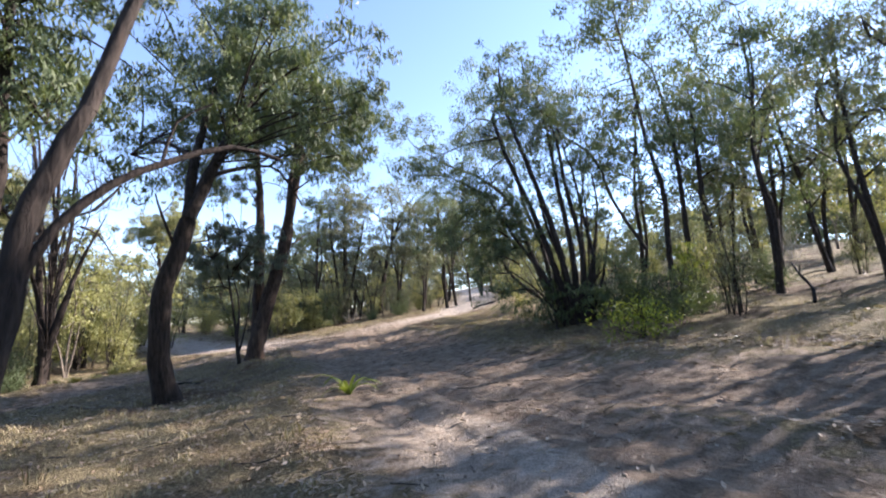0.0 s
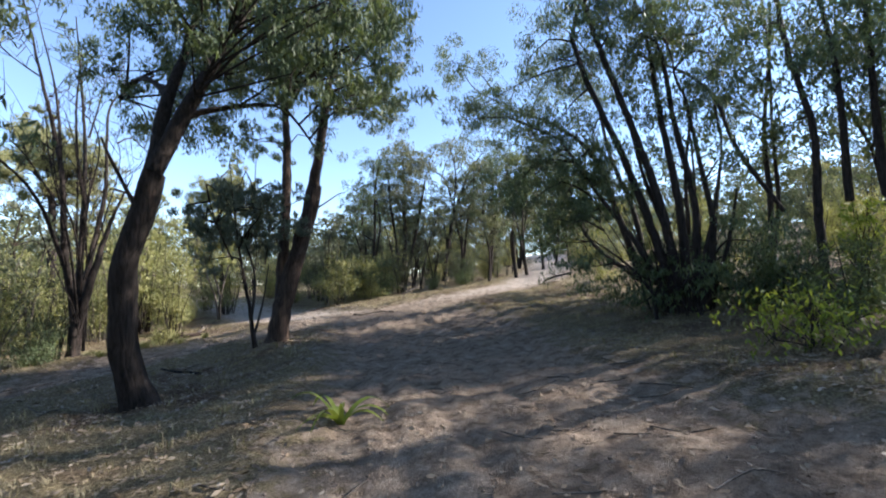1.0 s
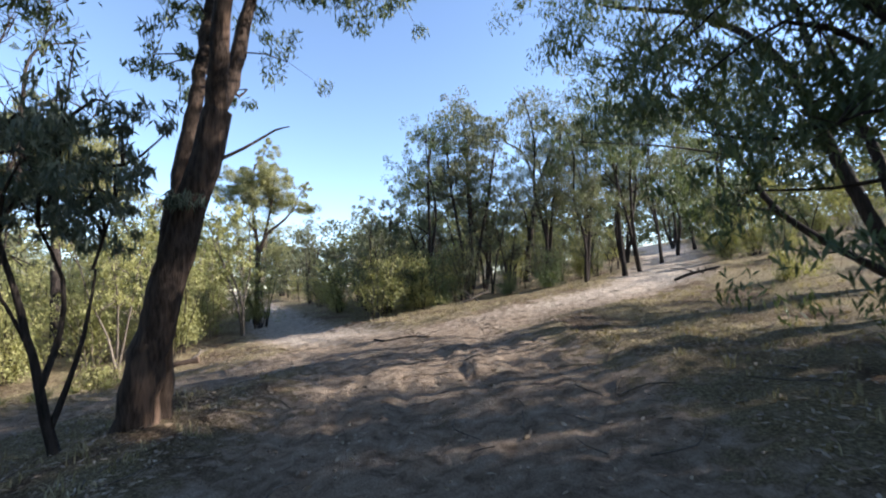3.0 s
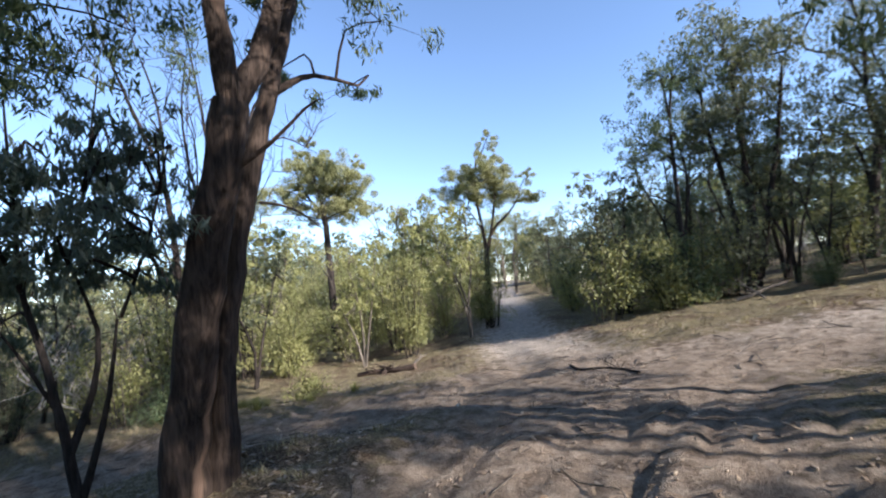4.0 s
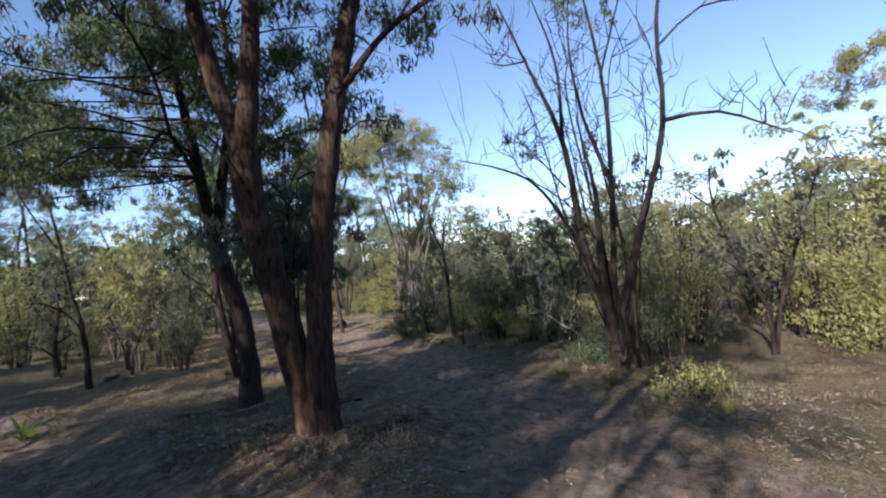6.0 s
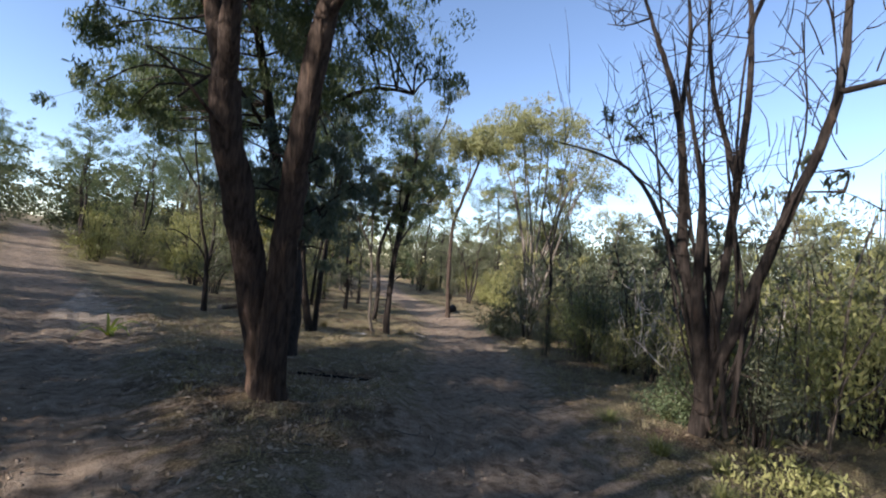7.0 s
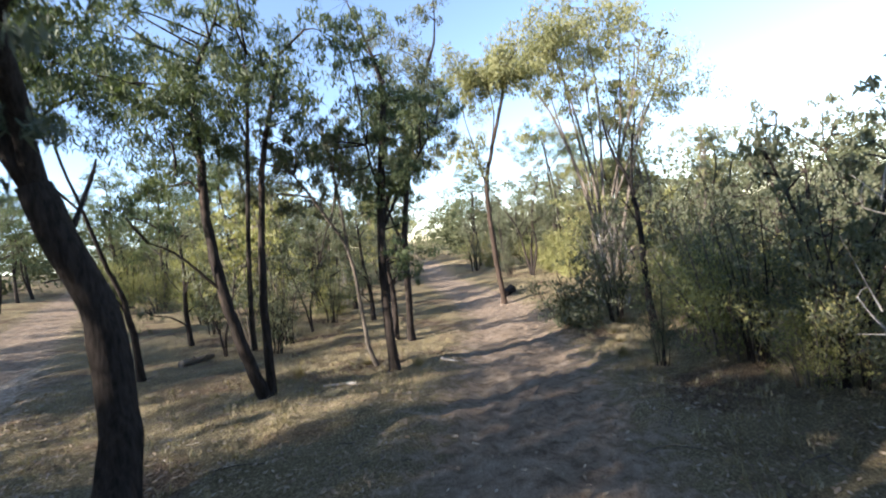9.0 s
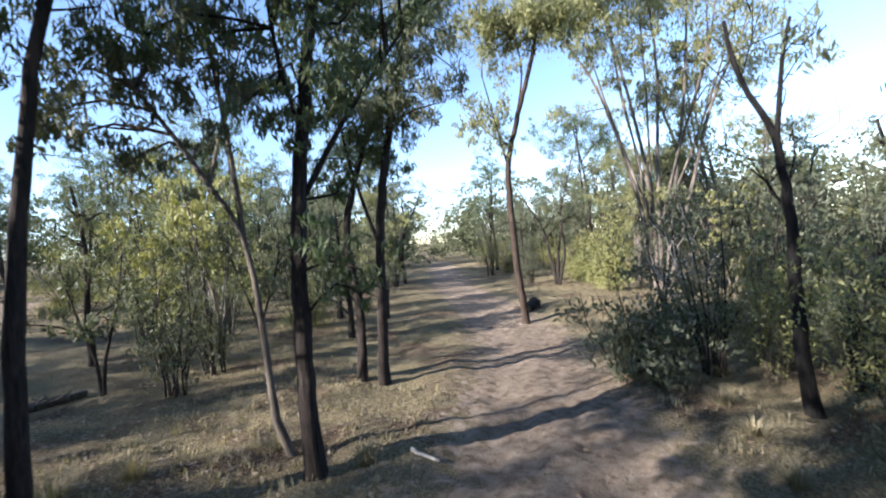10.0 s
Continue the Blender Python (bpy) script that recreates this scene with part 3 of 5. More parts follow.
T8_CLUMPS = [(0.24, 6.87, 0.5)]
T8_AT = (-16.55, 1.70, -146.0, 0.638)  # x, y, facing, size
T9_STEMS = [
    ([(-0.03, -0.08), (-0.21, 2.71), (-0.24, 6.32), (0.29, 8.47), (1.1, 10.85), (1.6, 12.68)], 0.17, 0.08),
    ([(-0.15, 6.31), (-0.54, 8.27), (-0.97, 10.51)], 0.06, 0.02),
    ([(0.13, 7.94), (0.67, 10.35), (0.5, 12.27)], 0.06, 0.03),
    ([(0.1, 7.39), (-0.83, 8.02), (-1.09, 8.32)], 0.04, 0.02),
]
T9_CLUMPS = [(0.48, 12.0, 1.12), (1.59, 12.42, 1.12), (-0.42, 12.91, 1.12), (-0.43, 7.85, 0.78), (-1.1, 8.18, 0.62), (1.37, 13.52, 1.12), (2.4, 12.59, 0.98), (-1.4, 12.75, 0.84)]
T9_AT = (-18.30, -6.65, -124.4, 0.731)  # x, y, facing, size
W_STEMS = [
    ([(-0.08, -0.13), (-0.6, 4.37), (-1.72, 8.79), (-2.87, 11.27)], 0.109, 0.040),
    ([(0.02, -0.13), (-0.12, 5.02), (-0.74, 9.39), (-1.38, 12.47)], 0.102, 0.040),
    ([(0.11, -0.13), (0.25, 5.01), (0.52, 9.29), (0.38, 12.93)], 0.102, 0.040),
    ([(0.17, -0.13), (0.97, 4.99), (1.59, 8.88), (1.91, 12.1)], 0.102, 0.040),
    ([(0.27, -0.12), (1.43, 4.33), (2.34, 7.54), (3.52, 10.01)], 0.102, 0.040),
]
W_CLUMPS = [(0.22, 13.61, 1.33), (-1.37, 13.65, 1.33), (1.76, 13.41, 1.33), (-2.7, 12.96, 1.33), (-3.72, 12.56, 1.19), (2.94, 10.7, 1.33), (4.1, 10.12, 1.26), (4.66, 9.28, 1.05), (2.05, 11.76, 1.05), (-0.1, 11.66, 0.91), (-2.04, 11.53, 0.91), (-0.75, 8.39, 0.84), (2.64, 7.84, 0.91), (-3.05, 8.19, 0.77), (1.43, 6.61, 0.84), (0.83, 9.59, 0.7)]
W_AT = (-24.51, -6.86, -136.0, 0.888)  # x, y, facing, size
Y_STEMS = [
    ([(-0.01, 0.15), (0.03, 1.2), (0.08, 2.34)], 0.09, 0.08),
    ([(0.08, 2.34), (0.01, 3.5), (-0.1, 4.86), (0.09, 5.86)], 0.07, 0.03),
    ([(0.08, 2.34), (0.36, 3.15), (1.02, 3.75), (1.46, 4.36)], 0.06, 0.025),
    ([(0.04, 3.16), (-0.43, 4.04), (-0.81, 4.25)], 0.03, 0.012),
    ([(0.2, 2.66), (0.46, 3.8), (0.64, 4.77)], 0.05, 0.02),
]
Y_CLUMPS = [(0.09, 5.83, 0.36), (-0.4, 4.98, 0.55), (0.21, 4.99, 0.55), (0.79, 4.92, 0.58), (-0.8, 4.68, 0.47), (1.26, 4.54, 0.55), (0.33, 4.39, 0.55), (0.9, 4.25, 0.47), (-0.75, 3.81, 0.33), (1.58, 4.03, 0.4), (-0.19, 4.36, 0.4)]
Y_AT = (-11.60, 20.95, 126.2, 1.244)  # x, y, facing, size
Y2_STEMS = [
    ([(0.08, 1.18), (0.04, 3.07), (-0.02, 5.48), (-0.14, 6.46)], 0.2, 0.12),
    ([(-0.07, 5.97), (-0.75, 6.96), (-1.11, 7.96)], 0.08, 0.03),
    ([(-0.07, 5.97), (0.58, 6.94), (1.07, 7.67)], 0.08, 0.03),
    ([(-0.14, 6.46), (-0.38, 7.69), (-0.5, 8.44)], 0.07, 0.03),
]
Y2_CLUMPS = [(-0.5, 8.57, 0.67), (-1.11, 7.83, 0.67), (0.11, 8.06, 0.62), (1.19, 7.66, 0.67), (1.54, 6.92, 0.57), (-1.84, 7.22, 0.67), (-2.58, 6.74, 0.67), (0.82, 6.2, 0.57), (-1.11, 6.47, 0.62), (-0.14, 6.95, 0.57), (1.29, 5.95, 0.48), (-3.07, 6.0, 0.57)]
Y2_AT = (-16.75, 16.60, 152.7, 0.974)  # x, y, facing, size
GR_STEMS = [
    ([(1.04, 0.42), (1.18, 2.08), (1.21, 4.01), (1.24, 5.97)], 0.13, 0.05),
    ([(0.88, 0.43), (0.73, 2.57), (0.47, 4.77), (0.41, 6.11)], 0.1, 0.04),
    ([(1.14, 0.41), (1.63, 2.45), (2.1, 4.52), (2.38, 5.99)], 0.09, 0.04),
    ([(0.73, 0.87), (0.42, 2.61), (0.21, 3.5)], 0.06, 0.02),
]
GR_CLUMPS = [(0.96, 7.13, 0.73), (2.09, 6.92, 0.73), (1.4, 6.38, 0.73), (0.44, 6.33, 0.65), (2.57, 5.85, 0.65), (1.57, 5.25, 0.65), (0.52, 5.2, 0.6), (2.32, 4.7, 0.56), (1.01, 4.04, 0.6), (0.03, 4.62, 0.52), (-0.58, 4.94, 0.56), (-1.08, 4.34, 0.56), (1.62, 3.95, 0.52)]
GR_AT = (-3.20, 20.60, 94.1, 1.045)  # x, y, facing, size
HT_STEMS = [
    ([(-1.23, 0.06), (-1.04, 1.56), (-0.56, 3.66), (0.19, 5.68)], 0.14, 0.06),
    ([(-1.01, 1.77), (-1.3, 3.38), (-2.47, 4.08)], 0.06, 0.02),
    ([(-0.56, 3.66), (-1.01, 5.57), (-1.93, 6.52), (-1.35, 7.75)], 0.06, 0.02),
    ([(-0.14, 4.67), (0.79, 5.95), (1.26, 6.67)], 0.06, 0.02),
]
HT_CLUMPS = [(-0.01, 7.08, 0.85), (0.58, 6.45, 0.81), (-0.68, 6.5, 0.71), (0.94, 5.68, 0.85), (-0.02, 5.52, 0.81), (-0.93, 4.64, 0.71), (0.42, 4.53, 0.85), (-0.69, 3.47, 0.71), (-1.53, 3.2, 0.62), (0.84, 3.57, 0.71), (-1.58, 7.59, 0.47)]
HT_AT = (2.40, 24.70, 78.5, 1.196)  # x, y, facing, size
TR_STEMS = [
    ([(0.09, -0.11), (-0.33, 1.73), (-0.88, 3.66), (-1.58, 5.67), (-1.89, 6.96)], 0.11, 0.05),
    ([(0.17, -0.11), (-0.14, 2.25), (-0.53, 3.93), (-1.05, 5.74), (-1.45, 7.27)], 0.1, 0.05),
    ([(0.26, -0.05), (0.22, 2.21), (-0.01, 4.35), (-0.16, 6.12)], 0.1, 0.04),
    ([(0.34, -0.05), (0.51, 2.18), (0.25, 4.08), (0.1, 5.71)], 0.09, 0.04),
    ([(0.43, -0.1), (0.79, 1.65), (0.66, 3.17), (0.44, 4.87)], 0.08, 0.03),
    ([(-0.0, -0.11), (-0.62, 1.43), (-1.41, 2.73), (-2.27, 4.29)], 0.08, 0.025),
    ([(0.51, -0.09), (1.02, 1.34), (1.28, 2.58)], 0.06, 0.02),
    ([(-0.09, -0.11), (-0.82, 1.0), (-1.63, 1.72)], 0.05, 0.015),
    ([(0.17, -0.05), (0.02, 1.39), (-0.41, 2.92), (-0.67, 4.29)], 0.07, 0.03),
    ([(0.39, -0.05), (0.62, 1.16), (1.06, 3.3), (1.01, 4.51)], 0.06, 0.02),
]
TR_CLUMPS = [(-2.88, 4.41, 0.73), (-3.53, 3.51, 0.67), (-2.89, 2.8, 0.67), (-1.96, 2.09, 0.73), (-1.72, 3.24, 0.67), (-4.64, 5.19, 0.61), (-3.92, 5.42, 0.61), (-2.86, 5.54, 0.73), (-1.49, 4.47, 0.61), (-0.37, 4.88, 0.73), (0.52, 4.64, 0.73), (1.03, 1.82, 0.67), (1.4, 1.41, 0.61), (1.76, 1.11, 0.61), (-0.73, 0.89, 0.55), (-1.23, 0.35, 0.67), (-0.45, 0.14, 0.61), (1.0, 0.46, 0.67), (0.44, 0.46, 0.55), (1.6, 0.37, 0.67), (-2.13, 6.56, 0.97), (-0.83, 6.58, 0.97), (0.12, 6.67, 0.97), (0.95, 5.33, 0.85), (-4.94, 6.23, 0.61), (-2.66, 1.79, 0.49), (-1.75, 1.03, 0.55), (1.06, 3.1, 0.55)]
TR_AT = (2.13, 4.36, 49.7, 0.918)  # x, y, facing, size
SAP_STEMS = [
    ([(0.04, -0.01), (-0.07, 0.46), (-0.12, 0.82), (-0.21, 1.23), (-0.31, 1.69), (-0.42, 2.14)], 0.055, 0.02),
    ([(-0.1, 0.76), (0.05, 1.24), (0.07, 1.76), (-0.11, 2.29)], 0.035, 0.012),
    ([(-0.03, 0.35), (0.08, 0.72), (0.2, 1.22), (0.28, 1.85)], 0.03, 0.01),
    ([(-0.17, 1.07), (-0.35, 1.49), (-0.56, 1.9)], 0.02, 0.008),
    ([(-0.42, 2.14), (-0.5, 2.9), (-0.58, 3.9)], 0.02, 0.008),
    ([(-0.11, 2.29), (0.0, 3.0), (0.12, 4.2)], 0.018, 0.007),
    ([(0.28, 1.85), (0.5, 2.6), (0.66, 3.5)], 0.016, 0.006),
    ([(-0.56, 1.9), (-0.95, 2.6), (-1.2, 3.4)], 0.016, 0.006),
]
SAP_CLUMPS = [(-0.33, 2.8, 0.3), (-0.13, 3.09, 0.3), (0.13, 3.18, 0.3), (0.29, 2.86, 0.3), (-0.01, 2.67, 0.3), (-0.3, 2.39, 0.3), (0.19, 2.35, 0.3), (-0.48, 3.05, 0.26), (0.45, 3.28, 0.26), (0.36, 3.56, 0.26), (-0.04, 3.55, 0.26), (-0.32, 3.33, 0.26), (-0.55, 2.64, 0.26), (0.47, 2.64, 0.2), (-0.43, 3.69, 0.23), (-0.69, 2.77, 0.3)]
SAP_AT = (-6.20, 5.90, 148.3, 0.979)  # x, y, facing, size

E1_STEMS = [
    ([(-0.09, 1.51), (-0.03, 3.36), (-0.33, 5.18), (-0.5, 7.07), (-0.68, 9.07)], 0.102, 0.036),
    ([(0.44, 1.63), (0.47, 3.79), (0.4, 5.54), (0.12, 7.62)], 0.084, 0.030),
    ([(1.03, 1.59), (1.01, 3.2), (1.05, 5.37), (1.04, 6.95)], 0.096, 0.030),
    ([(-0.72, 1.56), (-1.51, 3.22), (-2.2, 5.22), (-4.52, 7.22), (-5.1, 8.28)], 0.060, 0.018),
]
E1_CLUMPS = [(-1.84, 8.9, 0.89), (-0.7, 8.88, 0.89), (0.12, 7.62, 0.89), (0.98, 6.09, 0.99), (1.55, 5.25, 0.99), (1.98, 4.65, 0.89), (-1.13, 6.88, 0.71), (-2.08, 7.56, 0.71), (0.26, 5.57, 0.79), (1.21, 4.15, 0.79), (-2.88, 5.57, 0.59), (-1.69, 5.5, 0.59), (2.01, 3.68, 0.71), (-3.18, 6.86, 0.59), (-0.83, 4.38, 0.59), (0.03, 4.22, 0.71), (-0.31, 10.1, 1.09), (1.21, 9.24, 1.09), (1.68, 6.91, 0.99), (-3.88, 8.34, 0.55), (-1.28, 9.91, 0.89)]
E1_AT = (7.40, 5.60, 42.5, 1.107)  # x, y, facing, size
TR2_STEMS = [
    ([(1.15, 0.16), (0.53, 2.3), (-0.05, 4.18), (-1.16, 5.42), (-2.57, 6.21)], 0.12, 0.04),
    ([(1.05, 0.16), (-0.29, 1.42), (-0.99, 3.04), (-1.77, 4.04)], 0.08, 0.03),
    ([(1.32, 0.16), (1.04, 2.25), (0.44, 4.22), (0.16, 6.11)], 0.1, 0.04),
]
TR2_CLUMPS = [(-3.52, 6.12, 0.84), (-2.55, 6.84, 0.84), (-3.24, 4.93, 0.69), (-1.87, 5.27, 0.84), (-1.22, 3.95, 0.76), (-2.67, 3.57, 0.69), (-1.82, 2.71, 0.69), (-0.88, 2.46, 0.69), (-0.2, 3.5, 0.69), (-3.82, 7.18, 0.61), (-4.48, 8.04, 0.69), (-1.38, 6.98, 0.84), (-0.49, 5.7, 0.76), (-2.85, 2.67, 0.55), (-1.06, 1.47, 0.55), (0.21, 7.24, 0.92), (-1.05, 8.25, 0.92)]
TR2_AT = (3.90, 10.20, 56.8, 1.060)  # x, y, facing, size
SNAG_STEMS = [
    ([(1.61, 0.71), (1.07, 1.05), (0.55, 1.51), (0.1, 1.86)], 0.059, 0.019),
    ([(1.07, 1.05), (0.89, 1.77), (1.08, 2.16)], 0.025, 0.010),
    ([(1.35, 0.86), (1.44, 1.62), (1.72, 2.04)], 0.030, 0.011),
    ([(2.12, 0.55), (1.95, 1.43), (1.7, 1.79)], 0.042, 0.019),
    ([(0.55, 1.51), (0.3, 1.31), (0.15, 1.24)], 0.017, 0.008),
    ([(0.65, 2.25), (0.84, 2.73), (1.11, 3.1)], 0.017, 0.006),
    ([(0.15, 1.99), (0.1, 2.49), (0.18, 3.11)], 0.012, 0.006),
    ([(1.52, 0.76), (1.26, 1.38), (0.7, 1.64)], 0.025, 0.010),
]
SNAG_CLUMPS = [(0.7, 3.09, 0.15)]
SNAG_AT = (-13.40, 6.66, -152.9, 0.588)  # x, y, facing, size
DT_MORE = [
    ([(0.07, 0.22, 0.02), (-0.08, 1.42, -0.02), (-0.29, 2.42, -0.09), (-0.81, 3.37, -0.25), (-1.62, 4.16, -0.49), (-1.89, 5.12, -0.58)], 0.036, 0.008),
    ([(0.12, 0.51, 0.04), (0.16, 1.9, 0.05), (-0.04, 3.29, -0.01), (-0.24, 4.72, -0.07)], 0.036, 0.014),
]
T3_MORE = [
    ([(0.22, -0.2, -0.08), (0.26, 0.9, -0.1), (0.4, 2.0, -0.12), (0.68, 3.15, -0.12), (0.92, 3.95, -0.1), (1.15, 4.7, -0.05), (1.65, 6.2, 0.1)], 0.145, 0.065),
    ([(0.92, 3.9, -0.1), (1.25, 4.2, 0), (1.7, 4.5, 0.1), (2.5, 4.65, 0.2)], 0.05, 0.02),
    ([(0.14, 2.75, -0.7), (0.38, 3.0, -1.0), (0.55, 3.25, -1.3), (0.6, 3.3, -1.45)], 0.025, 0.006),
]
rng0 = random.Random(45)
TR_MORE = []
for i in range(34):
    a, lean, h = rng0.uniform(-0.5, 0.7), rng0.uniform(-1.3, 1.0), rng0.uniform(1.0, 3.2)
    TR_MORE.append(([(a, -0.1, rng0.uniform(-0.5, 0.5)), (a + 0.4 * lean, 0.5 * h, rng0.uniform(-0.6, 0.6)), (a + lean, h, rng0.uniform(-0.9, 0.9))], rng0.uniform(0.012, 0.026), 0.006))
for i in range(8):
    a, h = rng0.uniform(-1.5, 1.6), rng0.uniform(3.8, 7.0)
    DT_MORE.append(([(-0.1 + 0.02 * a, rng0.uniform(0.25, 0.9), 0.02 * a), (-0.12 + 0.26 * a, 0.28 * h, 0.1 * a), (-0.2 + 0.48 * a, 0.5 * h, rng0.uniform(-0.4, 0.4)), (-0.2 + 0.8 * a, 0.8 * h, rng0.uniform(-0.7, 0.7)), (-0.2 + a, h, rng0.uniform(-0.9, 0.9))], rng0.uniform(0.018, 0.035), 0.006))
W_MORE = []
for i in range(7):
    a = rng0.uniform(-2.4, 3.0)
    W_MORE.append(([(0.15 * a, rng0.uniform(2.4, 4.0), 0), (0.5 * a, 5.8, rng0.uniform(-0.8, 0.8)), (0.95 * a, 9.0, rng0.uniform(-1.5, 1.5)), (1.25 * a, 11.8, rng0.uniform(-2, 2))], rng0.uniform(0.04, 0.07), 0.03))
SIDE = "trees beside the track"
drawn_tree("gum_tree", "dark leaning gum with a long arching lower branch", T0_AT, T0_STEMS, [], 10, BARK, LEAF, group=SIDE, crowned=False, clouds=((34, 2.2, 12.2, 0.6, 4.2, 2.8, 1.1),))
drawn_tree("gum_tree", "dark leaning gum forked into two stems with drooping foliage", T2_AT, T2_STEMS, T2_CLUMPS, 11, BARK, LEAF, group=SIDE, clouds=((14, 2.0, 6.0, 0.2, 2.6, 1.0, 0.42), (18, 0.7, 4.9, 1.4, 1.7, 1.5, 0.42), (12, 0.2, 6.0, -1.2, 1.9, 0.9, 0.42), (22, 1.1, 4.6, -2.1, 1.8, 1.4, 0.38)))
drawn_tree("gum_tree", "twin-stemmed brown gum with a forked stem by the junction", T3_AT, T3_STEMS, T3_CLUMPS + [(1.0, 4.6, 0.35), (2.0, 4.9, 0.4), (2.6, 4.8, 0.35), (1.5, 4.7, 0.3), (1.9, 6.4, 0.6)], 12, BARK_RED, LEAF, more=T3_MORE, group=SIDE, clouds=((12, 1.0, 5.6, -2.0, 1.4, 0.7, 0.42), (14, 0.6, 7.4, -0.3, 2.0, 1.2, 0.55)))
drawn_tree("dead_tree", "half-dead tree of many bare fanning stems", DT_AT, DT_STEMS, DT_CLUMPS, 14, BARK, LEAF, dens=0.9, deep=0.3, group=SIDE, crowned=False, twiggy=8, more=DT_MORE)
drawn_tree("gum_tree", "tall dark gum with two stems from one foot", T11_AT, T11_STEMS, T11_CLUMPS, 15, BARK, LEAF, group=SIDE, clouds=((22, -0.4, 8.4, 0, 2.9, 2.6, 0.5),))
drawn_tree("gum_tree", "dark straight gum with a leafy shoot low on its trunk", T10_AT, T10_STEMS, T10_CLUMPS, 16, BARK, LEAF, group=SIDE, clouds=((19, 0.4, 7.0, 0, 2.4, 2.2, 0.46),))
drawn_tree("gum_tree", "slender crooked grey-barked gum beside a dark trunk", T10B_AT, T10B_STEMS, T10B_CLUMPS, 17, BARK_GREY, LEAF_GREY, group=SIDE, clouds=((19, -1.2, 5.6, 0.4, 1.8, 1.8, 0.42),))
drawn_tree("gum_tree", "grey gum standing behind the pale crooked gum", TM_AT, TM_STEMS, TM_CLUMPS, 18, BARK, LEAF_GREY, group=SIDE, clouds=((24, 0.6, 7.0, 0, 2.2, 2.2, 0.5),))
drawn_tree("gum_tree", "dark gum with a curved stem in dry grass", TM2_AT, TM2_STEMS, TM2_CLUMPS, 19, BARK, LEAF, group=SIDE, clouds=((12, 0.0, 5.6, 0, 1.6, 1.3, 0.45),))
drawn_tree("gum_tree", "blackened bent gum with a bare forked top", T8_AT, T8_STEMS, T8_CLUMPS, 20, WOOD_DARK, LEAF_GREY, leaf=(0.15, 0.04), dens=0.6, group=SIDE, crowned=False, twiggy=3)
drawn_tree("gum_tree", "slim gum with a sparse crown beside the far track", T9_AT, T9_STEMS, T9_CLUMPS, 21, BARK_RED, LEAF_GOLD, leaf=(0.16, 0.042), dens=1.2, group=SIDE, clouds=((16, 0.6, 12.6, 0, 2.2, 1.3, 0.8), (6, -0.9, 8.6, 0, 1.0, 0.8, 0.5)))
drawn_tree("gum_tree", "many-stemmed grey gum with a golden umbrella crown", W_AT, W_STEMS, W_CLUMPS, 22, BARK_GREY, LEAF_GOLD, leaf=(0.17, 0.045), dens=1.2, group=SIDE, more=W_MORE, clouds=((24, 0.0, 13.0, 0, 4.2, 1.5, 0.75), (16, 0.3, 10.0, 0, 3.2, 1.6, 0.6)))
drawn_tree("gum_tree", "golden-crowned gum beside the sandy track", Y_AT, Y_STEMS, Y_CLUMPS, 23, BARK_RED, LEAF_GOLD, leaf=(0.11, 0.024), dens=2.2, deep=0.5, group=SIDE, clouds=((14, 0.3, 5.0, 0, 1.35, 0.8, 0.36),))
drawn_tree("gum_tree", "golden spreading gum rising above the scrub", Y2_AT, Y2_STEMS, Y2_CLUMPS, 24, BARK, LEAF_GOLD, leaf=(0.115, 0.028), dens=2.5, group=SIDE, clouds=((22, 0.1, 7.4, 0, 1.9, 1.5, 0.5),))
drawn_tree("gum_tree", "grey-green gum of several slim stems below the hill", GR_AT, GR_STEMS, GR_CLUMPS, 25, BARK, LEAF_GREY, leaf=(0.15, 0.04), dens=1.2, group=SIDE, clouds=((22, 1.2, 5.6, 0, 1.6, 2.0, 0.5),))
drawn_tree("gum_tree", "crooked grey-green gum on the hillside", HT_AT, HT_STEMS, HT_CLUMPS, 26, BARK, LEAF_GREY, leaf=(0.15, 0.04), dens=1.1, group=SIDE)
drawn_tree("gum_tree", "clump of many thin dark stems from one stool", TR_AT, TR_STEMS, TR_CLUMPS, 27, BARK, LEAF, dens=1.0, deep=1.0, group=SIDE, more=TR_MORE, clouds=((20, -0.8, 6.6, 0, 2.6, 1.6, 0.55), (18, -2.1, 3.7, 0.3, 1.5, 1.7, 0.5), (10, 0.2, 0.8, -0.2, 1.4, 0.5, 0.45)))
drawn_tree("gum_tree", "tall dark gum group on the sunny rise", E1_AT, E1_STEMS, E1_CLUMPS, 29, BARK, LEAF, leaf=(0.17, 0.05), group=SIDE, clouds=((8, 0.2, 5.0, 0, 2.8, 2.0, 0.55),))
drawn_tree("gum_tree", "dark gum leaning out over the hillside track", TR2_AT, TR2_STEMS, TR2_CLUMPS, 30, BARK, LEAF, deep=1.0, group=SIDE)
drawn_tree("gum_sapling", "thin bent sapling with drooping blue-grey leaves", SAP_AT, SAP_STEMS, SAP_CLUMPS[:12], 28, BARK, LEAF_BLUE, leaf=(0.13, 0.022), dens=1.35, deep=0.5, flare=0.2, group=SIDE, clouds=((26, -0.2, 2.85, 0, 1.35, 1.1, 0.27),))

